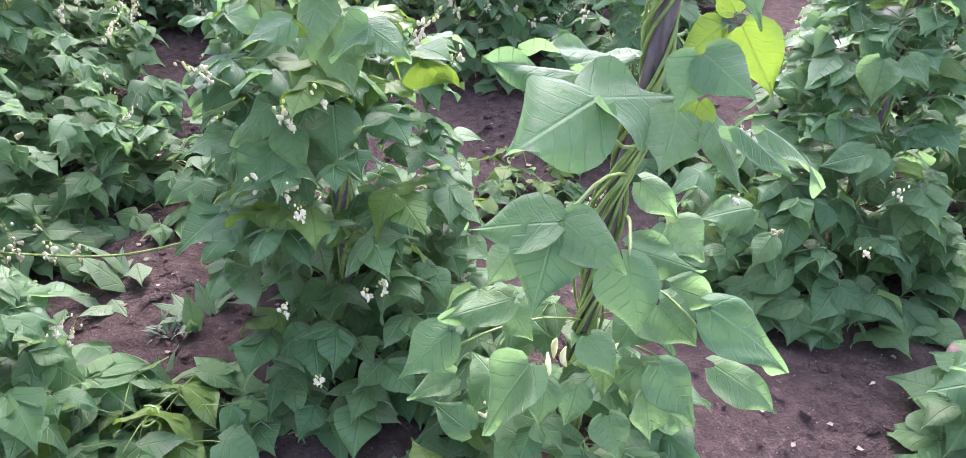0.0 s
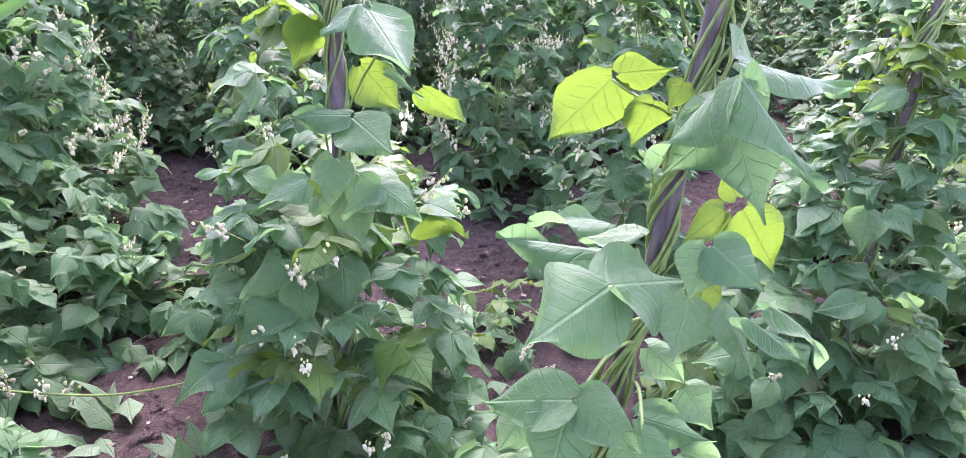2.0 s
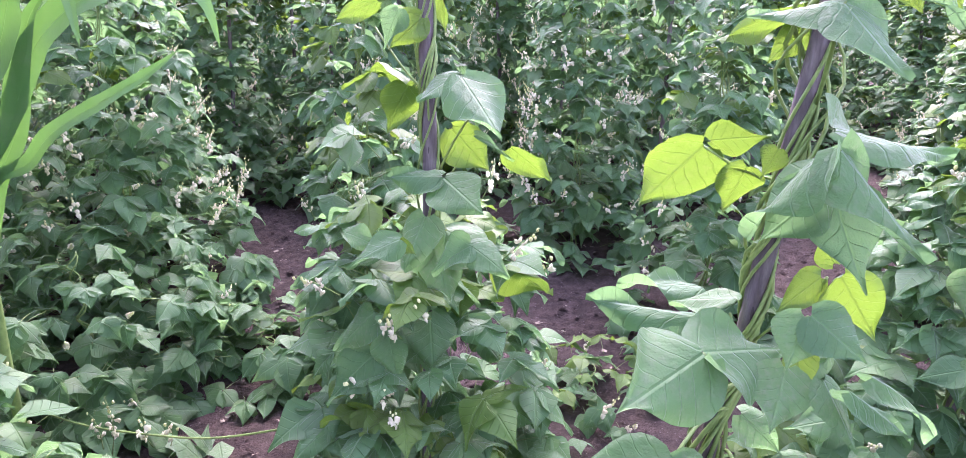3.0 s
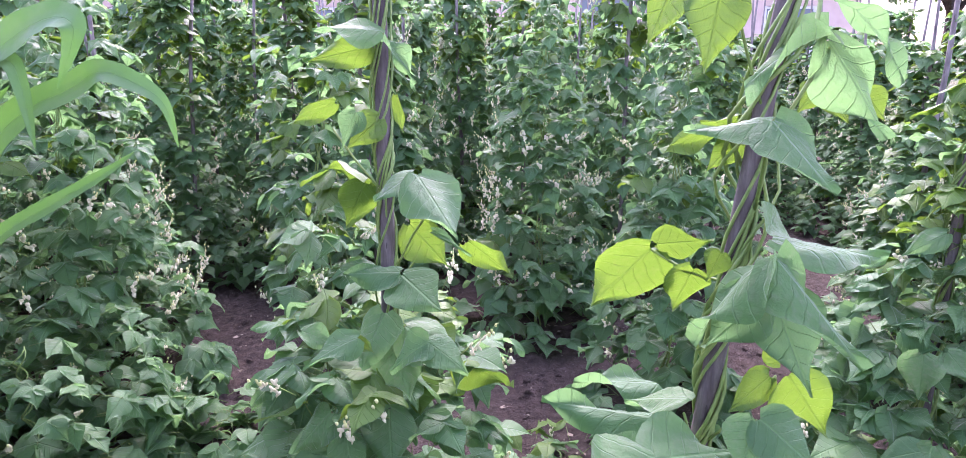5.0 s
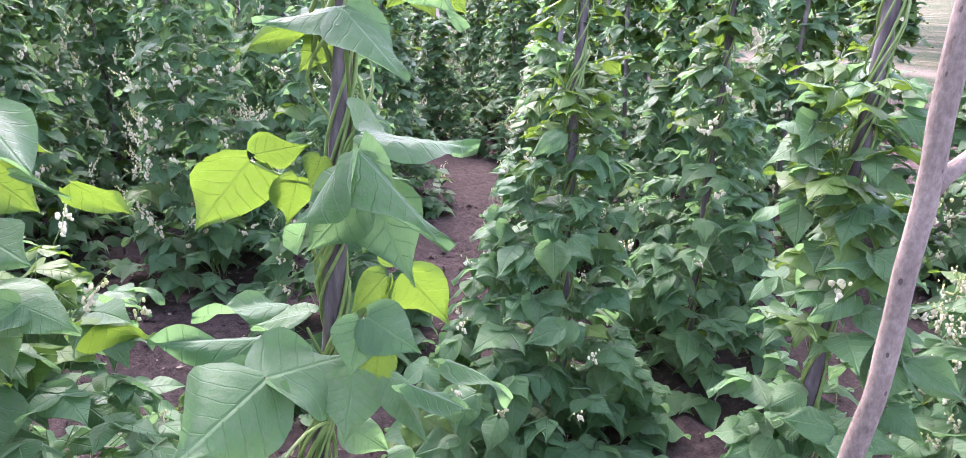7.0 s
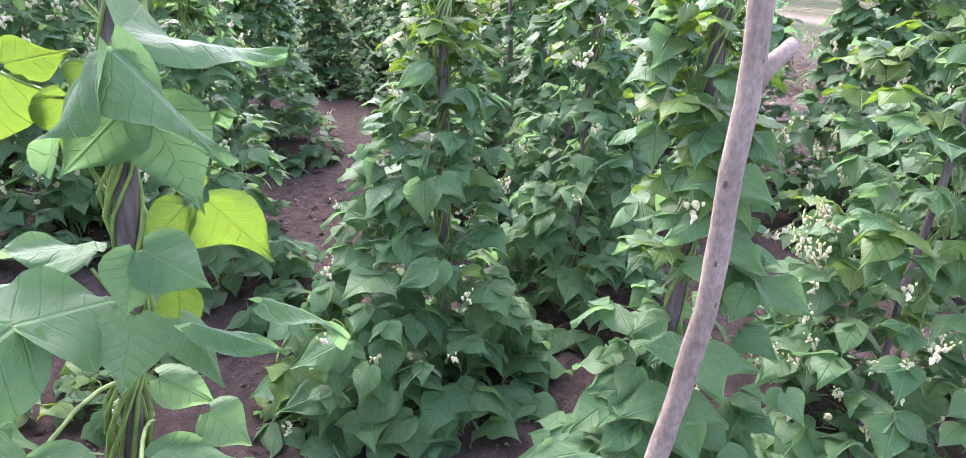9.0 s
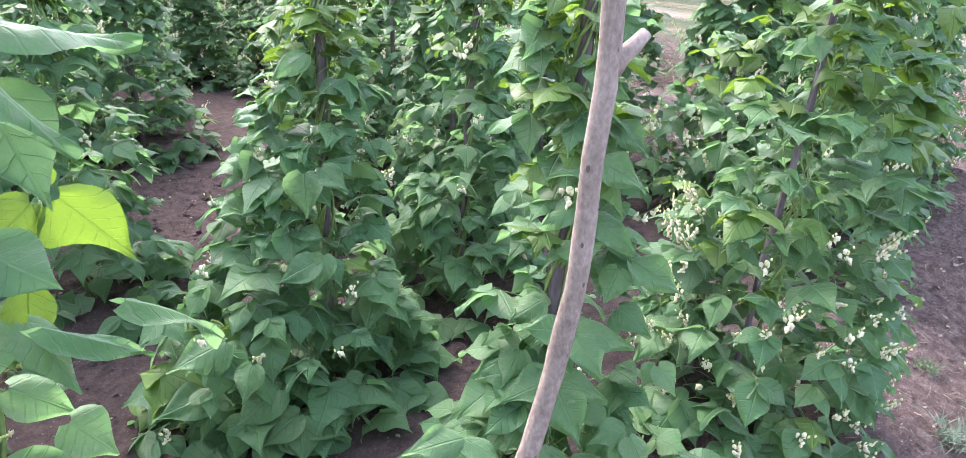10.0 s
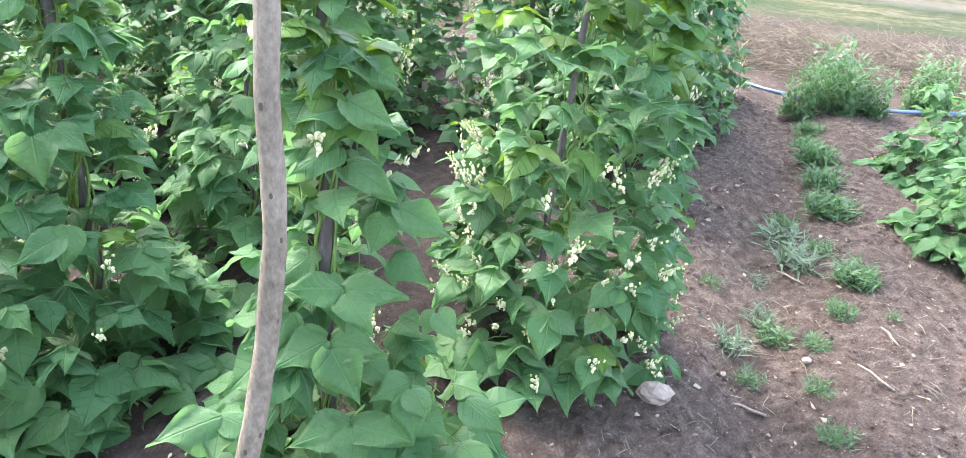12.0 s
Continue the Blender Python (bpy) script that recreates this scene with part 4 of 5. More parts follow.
leaflet(plant_d, (1.074, 1.825, 1.036), (0.963, 1.819, 0.979), 0.55, (-0.09, -0.76, 0.65))

def pod(plant, at, length, turn, lean):
    """A plump pale pod with a short beak."""
    b = Build(BUD)
    pts = [(0.004 * math.sin(2 * k / 7), 0.006 * math.sin(3.1 * k / 7), -length * k / 7) for k in range(8)]
    b.tube(pts, [0.0012, 0.003, 0.0048, 0.0052, 0.0056, 0.0050, 0.0032, 0.0008], 7)
    child("pod", b.mesh("pod"), plant, Matrix.Translation(Vector(at) - plant.location) @ pose(0, 0, 0, lean, 0, turn), label="plump pale yellow-green bean pod")


for at, length, turn, lean in (((0.132, 0.84, 0.60), 0.055, 20, 12), ((0.147, 0.838, 0.585), 0.05, 120, -10), ((0.120, 0.842, 0.57), 0.045, 200, 18), ((0.225, 0.83, 0.60), 0.05, 60, 8)):
    pod(plant_a, at, length, turn, lean)

petiole(plant_a, (0.275, 1.0, 1.10), (0.272, 0.82, 1.262), 0.03, 0.003)
petiole(plant_a, (0.275, 1.0, 1.15), (0.262, 0.885, 1.225), -0.02, 0.003)
petiole(plant_a, (0.262, 0.98, 0.93), (0.336, 0.943, 1.055), 0.005)
petiole(plant_a, (0.262, 0.98, 0.90), (0.266, 0.808, 1.060), 0.03)
petiole(plant_a, (0.255, 0.99, 0.86), (0.146, 0.792, 1.011), 0.03, 0.003)
petiole(plant_a, (0.255, 0.98, 0.90), (0.215, 0.95, 0.99), 0.01)
petiole(plant_a, (0.29, 1.0, 1.17), (0.166, 1.01, 1.217), 0.01)
petiole(plant_a, (0.30, 0.99, 1.28), (0.278, 0.893, 1.413), 0.01, 0.003)
petiole(plant_a, (0.30, 1.0, 1.36), (0.372, 0.98, 1.50), 0.01, 0.003)
petiole(plant_a, (0.31, 1.0, 1.40), (0.235, 0.95, 1.57), 0.01)
petiole(plant_a, (0.25, 1.0, 0.80), (0.118, 0.80, 0.83), -0.03, 0.003)
petiole(plant_a, (0.25, 1.0, 0.72), (0.22, 0.81, 0.76), -0.03, 0.003)
petiole(plant_a, (0.24, 1.0, 0.60), (0.36, 0.86, 0.60), -0.03)
petiole(plant_a, (0.24, 1.0, 0.45), (0.355, 0.855, 0.49), -0.03)
petiole(plant_a, (0.22, 1.0, 0.50), (-0.02, 0.89, 0.54), -0.03)
petiole(plant_b, (-0.30, 1.47, 1.0), (-0.16, 1.36, 1.22), -0.03, 0.0025)
petiole(plant_b, (-0.30, 1.47, 0.95), (-0.20, 1.49, 1.10), -0.02, 0.0025)
petiole(plant_b, (-0.30, 1.47, 1.05), (-0.30, 1.45, 1.22), 0.0, 0.0025)
petiole(plant_b, (-0.30, 1.47, 1.2), (-0.40, 1.44, 1.34), 0.01, 0.0025)

# the rest of the plot, in rows
VARIANTS = [joined_foliage(100 + k, 1.55 + 0.10 * (k % 4), 0.36 + 0.03 * (k % 3), 0.10, 400, (24, 76, 44, 18, 90, 34)[k]) for k in range(6)]
taken = [(0.17, 1.02), (-0.32, 1.5), (1.17, 1.95), (1.24, 1.0), (2.0, 0.97), (1.78, 2.05), (0.62, 2.75), (0.1, 3.68), (2.45, 1.62), (2.6, 1.85), (2.84, 1.8), (-1.0, 0.98), (-1.6, 1.95), (-1.95, 2.75)]
prng = random.Random(42)
far_poles = []
for iv in range(0, 17):
    for iu in range(-14, 10):
        u, v = iu * 0.72 + 0.36 * (iv % 2) + prng.uniform(-0.1, 0.1), 0.38 + iv * 0.72 + prng.uniform(-0.1, 0.1)
        x, y = 0.957 * u - 0.29 * v, 0.29 * u + 0.957 * v
        if u > 6.2 or y < 0.55 * abs(x) + 0.3 and x < 0 or x < -8:
            continue
        if y < 2.4 and x < 1.6:
            continue
        if any((x - a) ** 2 + (y - b) ** 2 < 0.52 ** 2 for a, b in taken):
            continue
        if abs(x - 0.24 - 0.333 * (y - 0.05)) < 0.42 and y < 6.0:
            continue
        if abs(x + 0.05 + 0.47 * y) < 0.43 and y < 3.85:
            continue
        if y < 3.3 and -1.2 < x < 1.0:
            continue
        if u > 2.4 and v > 1.6 and prng.random() < 0.28:
            continue
        fo, fl = VARIANTS[prng.randrange(6)]
        k = prng.uniform(0.88, 1.12)
        root = thing("bean_plant", (x, y, 0.0), "leafy climbing bean in the rows of the plot or added unseen for shade", "bean plant", "bean plants", turn=prng.uniform(0, 360))
        root.scale = (k, k, k * prng.uniform(0.95, 1.34) * (0.86 if u > 2.4 and v > 1.6 else 1.0))
        child("foliage", fo, root, kind="stuff")
        child("blossom", fl, root, label="white bean flowers", kind="stuff")
        far_poles.append((x, y))
# unseen plants left of the rows, added tall to shade the low bushes
for x, y in ((-2.0, 1.5), (-2.55, 2.1), (-2.6, 2.75), (-1.52, 1.0), (-1.3, 0.42), (-1.05, 0.03), (-1.9, 0.6), (-1.5, -0.4), (-2.2, -0.2), (-1.7, -1.2)):
    fo, fl = VARIANTS[prng.randrange(6)]
    root = thing("bean_plant", (x, y, 0.0), "leafy climbing bean in the rows of the plot or added unseen for shade", "bean plant", "bean plants", turn=prng.uniform(0, 360))
    root.scale = (1.15, 1.15, 1.35 if y < 1.6 else 1.1)
    child("foliage", fo, root, kind="stuff")
    child("blossom", fl, root, label="white bean flowers", kind="stuff")
    far_poles.append((x, y))
far_mesh = None
for x, y in far_poles:
    if far_mesh is None:
        b = Build(GREY_POLE)
        b.tube([(0, 0, -0.05), (0.012, 0.004, 0.7), (0.0, -0.01, 1.4), (0.02, 0.0, 2.15)], [0.013, 0.012, 0.011, 0.009], 8)
        far_mesh = b.mesh("bean_pole")
    ob = thing("bean_pole", (x, y, 0), "dark bark-covered pole in the bean rows or of an added unseen plant", "pole", "bean poles", mesh=far_mesh, turn=prng.uniform(0, 360))
    ob.rotation_euler = (radians(prng.uniform(-5, 5)), radians(prng.uniform(-5, 5)), radians(prng.uniform(0, 360)))


# ---- vine, pods, stones and small weeds near the path ----
def tube_thing(name, pts, r, mat, label, category, sides=6):
    b = Build(mat)
    base = Vector(pts[0])
    fine = []
    for i in range(len(pts) - 1):
        p0, p1, p2, p3 = (Vector(pts[min(max(i + d, 0), len(pts) - 1)]) for d in (-1, 0, 1, 2))
        for k in range(6):
            t = k / 6
            fine.append(0.5 * (2 * p1 + (p2 - p0) * t + (2 * p0 - 5 * p1 + 4 * p2 - p3) * t * t + (3 * p1 - p0 - 3 * p2 + p3) * t ** 3) - base)
    fine.append(Vector(pts[-1]) - base)
    b.tube(fine, [r] * len(fine), sides)
    return b.mesh(name), base


me, at = tube_thing("runner", [(-0.52, 1.42, 0.44), (-0.72, 1.50, 0.33), (-0.95, 1.57, 0.235), (-1.185, 1.634, 0.185), (-1.45, 1.70, 0.16), (-1.75, 1.8, 0.17)], 0.0032, STEM, "", "")
ob = new("runner", me)
ob.parent = plant_b
ob.location = at - plant_b.location


def stone(x, y, size, mat, label, seed):
    b = Build(mat)
    b.blob((0, 0, size * 0.30), size * 0.5, 0, random.Random(seed), 0.16, (1.2, 0.85, 0.68), 7, 10)
    thing("stone", (x, y, ground_height(x, y)), label, "stone", "stones", mesh=b.mesh("stone", False), turn=seed * 40)


stone(1.30, 1.455, 0.055, PINK_STONE, "pinkish rough stone lying on the soil", 1)
stone(1.315, 1.40, 0.022, FRAME, "small white pebble on the soil", 2)
stone(2.09, 0.56, 0.085, STONE, "pale flat stone at the edge of the bed", 3)
stone(2.65, 0.28, 0.03, STONE, "small pale stone on the soil", 4)
stone(2.42, 0.47, 0.02, STONE, "small pale pebble on the soil", 5)
stone(0.02, 2.35, 0.02, STONE, "small pale pebble on the soil", 6)


def twig(x, y, length, turn, mat, label):
    b = Build(mat)
    b.tube([(0, 0, 0.006), (length * 0.35, 0.006, 0.010), (length * 0.7, -0.003, 0.009), (length, 0.008, 0.012)], [0.005, 0.0055, 0.005, 0.003], 6)
    thing("twig", (x, y, ground_height(x, y)), label, "twig", "twigs", mesh=b.mesh("twig"), turn=turn)


twig(2.60, 0.02, 0.13, 62, PALE_POLE, "short dry brown twig on the soil")
twig(2.35, 0.30, 0.11, 100, PALE_POLE, "thin dry twig on the soil")
twig(2.86, 0.06, 0.10, 40, PALE_POLE, "piece of dry straw on the soil")
twig(-0.42, 1.16, 0.09, 30, DRYSTEM, "thin dry twig on the soil")
twig(3.2, 0.45, 0.12, 75, PALE_POLE, "piece of dry straw on the soil")


WEED_BLADES = {}


def weed_blades(mat, narrow):
    """A few narrow leaf shapes, one unit long, shared by all weeds of a kind."""
    key = (mat.name, narrow)
    if key not in WEED_BLADES:
        rng = random.Random(int(narrow * 1000))
        made = []
        for k in range(4):
            b = Build(mat)
            b.add(*blade(rng, 1.0, narrow * rng.uniform(0.7, 1.1), 1, 4, 0, 0.3, rng.uniform(0.1, 0.5), 0.05))
            made.append((b, b.mesh("leaf")))
        WEED_BLADES[key] = made
    return WEED_BLADES[key]


def weed(x, y, size, leaves, mat, label, seed, narrow=0.28, tall=0.8, short=1.0):
    """A tuft of narrow leaves from one root."""
    rng = random.Random(seed)
    root = thing("weed", (x, y, ground_height(x, y)), label, "weed", "weeds")
    shapes = weed_blades(mat, narrow)
    rest = Build(mat)
    for k in range(leaves):
        a, lean = rng.uniform(0, 360), rng.uniform(12, 78)
        ln = size * short * rng.uniform(0.35, 0.75)
        up = rng.uniform(0, size * tall)
        m = pose(rng.uniform(-1, 1) * size * 0.4, rng.uniform(-1, 1) * size * 0.4, up * rng.random(), 0, 0, a) @ pose(0, 0, 0, 90 - lean, 0, 0) @ Matrix.Diagonal((ln, ln, ln, 1))
        src, me = shapes[rng.randrange(4)]
        if leaves <= 60:
            child("leaf", me, root, m)
        else:
            rest.add(moved(src.v, m), src.f, src.uv)
    if leaves > 60:
        child("foliage", rest.mesh("foliage"), root, kind="stuff")
    for k in range(3):
        a, b = rng.uniform(0, 6.28), Build(STEM)
        b.tube([(0, 0, -0.01), (size * 0.2 * math.cos(a), size * 0.2 * math.sin(a), size * tall * 0.7)], [0.002, 0.001], 3)
        child("stem", b.mesh("stem"), root)


weed(-0.815, 1.60, 0.17, 11, WEED, "small green weed with broad lance-shaped leaves on bare soil", 1, 0.32, 0.25)
weed(-0.86, 1.53, 0.09, 26, GREY_WEED, "small grey-green weed with narrow leaves on bare soil", 2, 0.16, 0.3)
weed(-1.12, 1.72, 0.22, 14, WEED, "green weed with broad lance-shaped leaves on bare soil", 3, 0.30, 0.3)
weed(-0.83, 1.30, 0.19, 8, WEED, "bright green weed with broad leaves by the bean bush", 4, 0.34, 0.25)
for k, (x, y, r, n) in enumerate(((2.46, 0.40, 0.10, 44), (2.77, 0.42, 0.14, 70), (2.76, 0.28, 0.11, 50), (2.52, 0.20, 0.10, 44), (2.30, 0.10, 0.11, 48),
                                  (2.90, 0.72, 0.09, 36), (3.25, 0.29, 0.19, 110), (2.97, 0.27, 0.12, 60), (3.93, 0.565, 0.24, 150), (3.80, 0.72, 0.15, 60),
                                  (4.70, 0.845, 0.24, 150), (4.35, 0.70, 0.22, 120), (5.3, 1.05, 0.2, 110), (5.0, 0.98, 0.17, 90), (3.5, 0.48, 0.13, 60), (3.05, 0.115, 0.07, 24))):
    weed(x, y, r, int(n * 3.0), WEED, "low green weed tuft in the furrow", 20 + k, 0.10, 0.42, 0.46)
for k, (x, y, r, n) in enumerate(((2.6, 0.52, 0.13, 60), (3.37, 0.52, 0.20, 90), (3.62, 0.66, 0.2, 90), (2.85, 0.50, 0.12, 50), (3.15, 0.62, 0.10, 40))):
    weed(x, y, r, int(n * 1.4), GREY_WEED, "silvery grey-green weed spreading in the furrow", 50 + k, 0.055, 0.2, 0.9)
for k, (x, y, r, n) in enumerate(((5.72, 1.24, 0.30, 240), (5.86, 1.03, 0.34, 280), (6.02, 0.86, 0.28, 220), (6.10, 1.18, 0.38, 320), (6.50, 0.57, 0.36, 320), (6.85, 0.15, 0.4, 320), (7.2, -0.4, 0.45, 320))):
    weed(x, y, r, int(n * 2.8), WEED, "bushy green weed clump at the end of the bed", 70 + k, 0.15, 1.25, 0.34)

# pale low seedlings between the plants
bean_plant((0.12, 2.2), 0.2, 0.28, 0.16, 46, 31, "pale green young bean seedlings with pods low on the soil", 7, 1, young=0.5, size=0.62)
bean_plant((4.95, 0.16), 0.5, 0.40, 0.25, 190, 32, "low leafy plant with broad leaves beside the path", 0, 2, size=0.95, young=0.0)
bean_plant((4.0, -0.12), 0.46, 0.36, 0.25, 170, 33, "low leafy plant with broad leaves beside the path", 0, 2, size=0.95, young=0.0)
pole([(5.40, 0.24, -0.05), (5.44, 0.19, 0.4), (5.50, 0.13, 0.9), (5.54, 0.10, 1.4)], (0.022, 0.018), PALE_POLE, "pale grey pole by the leafy plants")

# flower spikes at the foot of the plant at the edge
for x, y, z, k, turn in ((2.676, 0.803, 0.03, 1, 250), (2.245, 0.728, 0.03, 0, 200), (2.372, 0.93, 0.25, 2, 300), (2.312, 0.883, 0.15, 1, 260), (2.155, 0.846, 0.12, 2, 180), (1.932, 0.837, 0.15, 1, 170)):
    ob = tagged(new("raceme", FLOWERS[k]), "upright spike of white bean flowers")
    ob.parent = plant_e
    ob.matrix_basis = Matrix.Translation(Vector((x, y, z)) - plant_e.location) @ pose(0, 0, 0, 12, 0, turn) @ Matrix.Diagonal((1.2, 1.2, 1.2, 1))

# flower spikes low on two of the near plants
for plant, x, y, z, k, turn in ((plant_b, -0.357, 1.20, 0.62, 1, 190), (plant_b, -0.323, 1.19, 0.57, 2, 170), (plant_b, -0.397, 1.19, 0.34, 1, 200), (plant_b, -0.323, 1.14, 0.18, 2, 180),
                                (plant_b, -0.211, 1.18, 0.40, 0, 160), (plant_b, -0.176, 1.18, 0.41, 1, 150),
                                (plant_d, 1.057, 1.56, 0.43, 1, 190), (plant_d, 0.98, 1.49, 0.31, 0, 180), (plant_d, 0.711, 1.68, 0.53, 1, 200), (plant_d, 0.662, 1.59, 0.40, 0, 190)):
    ob = tagged(new("raceme", FLOWERS[k]), "hanging cluster of white bean flowers")
    ob.parent = plant
    ob.matrix_basis = Matrix.Translation(Vector((x, y, z)) - plant.location) @ pose(0, 0, 0, 10, 0, turn) @ Matrix.Diagonal((0.8, 0.8, 0.8, 1))

# flower spikes beside the runner
for x, y, z, k, turn in ((-1.27, 1.60, 0.13, 4, 20), (-1.18, 1.66, 0.12, 2, 200), (-1.34, 1.66, 0.1, 2, 100), (-1.10, 1.62, 0.16, 0, 60)):
    ob = tagged(new("raceme", FLOWERS[k]), "upright spike of white bean flowers")
    ob.parent = plant_b
    ob.matrix_basis = Matrix.Translation(Vector((x, y, z)) - plant_b.location) @ pose(0, 0, 0, 18, 0, turn) @ Matrix.Diagonal((1.25, 1.25, 1.25, 1))


# ---- hose, straw, clods ----
me, at = tube_thing("hose", [(5.7, 2.7, 0.02), (6.05, 2.2, 0.03), (6.06, 1.81, 0.035), (5.99, 1.5, 0.035), (6.03, 1.2, 0.03), (6.11, 0.93, 0.035), (6.24, 0.69, 0.03), (6.6, 0.3, 0.03), (7.0, -0.6, 0.03)], 0.015, HOSE, "", "")
thing("hose", at, "blue-grey water hose lying across the end of the bed", "hose", mesh=me)


def scatter_straw(name, count, spots, label, ln=0.22, up=0.05, seed=3, r=0.0025, mat=STRAW):
    rng = random.Random(seed)
    b = Build(mat)
    for k in range(count):
        x, y = spots(rng)
        a, q, z = rng.uniform(0, 6.28), ln * rng.uniform(0.3, 1.0), ground_height(x, y)
        tilt = rng.uniform(-0.1, 1.0) * up
        d = Vector((math.cos(a) * q, math.sin(a) * q, tilt * 2))
        p = Vector((x, y, z + 0.004))
        mid = p + d * 0.5 + Vector((rng.uniform(-1, 1), rng.uniform(-1, 1), 0.5)) * q * 0.08
        b.tube([p, mid, p + d], [r, r * 0.9, r * 0.5], 3)
    tagged(new(name, b.mesh(name)), label, "straw", kind="stuff")


def straw_spot(rng):
    u, v = 6.75 + abs(rng.gauss(0.9, 0.9)), rng.uniform(-6.0, 4.5)
    return 0.957 * u - 0.29 * v, 0.29 * u + 0.957 * v


def litter_spot(rng):
    u, v = rng.uniform(1.8, 6.0), rng.uniform(-1.3, 0.15)
    return 0.957 * u - 0.29 * v, 0.29 * u + 0.957 * v


scatter_straw("dry_straw", 9000, straw_spot, "heap of dry pale straw beyond the bed", 0.34, 0.07, 3, 0.0026)
scatter_straw("straw_litter", 420, litter_spot, "bits of dry straw strewn over the soil", 0.09, 0.008, 4, 0.0016, PALE_STRAW)


def dead_leaves():
    """Small curled dry leaves and chips strewn over the furrow."""
    rng = random.Random(17)
    b = Build(PALE_STRAW)
    for k in range(720):
        x, y = litter_spot(rng) if k < 420 else (rng.uniform(-1.6, 1.4), rng.uniform(1.1, 4.2))
        ln = rng.uniform(0.008, 0.024) if rng.random() < 0.9 else rng.uniform(0.025, 0.04)
        v, f, u = blade(rng, ln, rng.uniform(0.2, 0.45), 1, 4, 0, rng.uniform(-0.5, 0.6), rng.uniform(-0.3, 0.3), 0.15)
        b.add(moved(v, Matrix.Translation((x, y, ground_height(x, y) + 0.006)) @ pose(0, 0, 0, rng.uniform(-15, 15), rng.uniform(-20, 20), rng.uniform(0, 360))), f, u)
    tagged(new("dry_leaf_litter", b.mesh("dry_leaf_litter")), "small pale dry leaves strewn over the soil", "leaf litter", kind="stuff")


dead_leaves()


def scatter_clods():
    """Crumbs of all sizes, and a few fist-sized lumps broken out of the ground."""
    rng = random.Random(9)
    shapes = []
    for k in range(12):
        c = Build(SOIL)
        c.blob((0, 0, 0), 1.0, 0, rng, 0.3, (rng.uniform(0.8, 1.2), rng.uniform(0.7, 1.0), rng.uniform(0.5, 0.8)), 3, 6)
        shapes.append(c)
    b = Build(SOIL)
    for k in range(19000):
        x, y = litter_spot(rng) if k % 2 else (rng.uniform(-2.0, 2.2), rng.uniform(0.9, 4.4))
        q = rng.random()
        r = 0.003 + 0.007 * q ** 2.5 if k % 20 else 0.009 + 0.018 * q ** 2
        src = shapes[k % 12]
        m = Matrix.Translation((x, y, ground_height(x, y) + r * 0.2)) @ pose(0, 0, 0, rng.uniform(-25, 25), rng.uniform(-25, 25), rng.uniform(0, 360)) @ Matrix.Diagonal((r, r, r, 1))
        b.add(moved(src.v, m), src.f)
    tagged(new("soil_clods", b.mesh("soil_clods", False)), "loose crumbs and clods of dark soil", "soil", kind="stuff")


scatter_clods()


# ---- corn at the side ----
def ribbon(pts, wide, mat=CORN):
    b = Build(mat)
    fine = []
    for i in range(len(pts) - 1):
        p0, p1, p2, p3 = (Vector(pts[min(max(i + d, 0), len(pts) - 1)]) for d in (-1, 0, 1, 2))
        for k in range(7):
            t = k / 7
            fine.append(0.5 * (2 * p1 + (p2 - p0) * t + (2 * p0 - 5 * p1 + 4 * p2 - p3) * t * t + (3 * p1 - p0 - 3 * p2 + p3) * t ** 3))
    fine.append(Vector(pts[-1]))
    n, verts, faces, uvs = len(fine), [], [], []
    for k, p in enumerate(fine):
        d = (fine[min(k + 1, n - 1)] - fine[max(k - 1, 0)]).normalized()
        side = d.cross(Vector((0.25, -0.8, 0.55))).normalized()
        nrm = side.cross(d)
        w = wide * min(1.0, 0.55 + 1.2 * k / n) * max(0.02, 1 - (k / (n - 1)) ** 3)
        for i in range(-2, 3):
            verts.append(p + side * w * i / 2 + nrm * (0.22 * w * abs(i / 2) + 0.05 * w * math.sin(k * 0.9) * i / 2))
            uvs.append((0.5 + 0.1 * i, k / n))
    for k in range(n - 1):
        for i in range(4):
            faces.append((k * 5 + i, k * 5 + i + 1, k * 5 + i + 6, k * 5 + i + 5))
    b.add(verts, faces, uvs)
    return b.mesh("corn_blade")


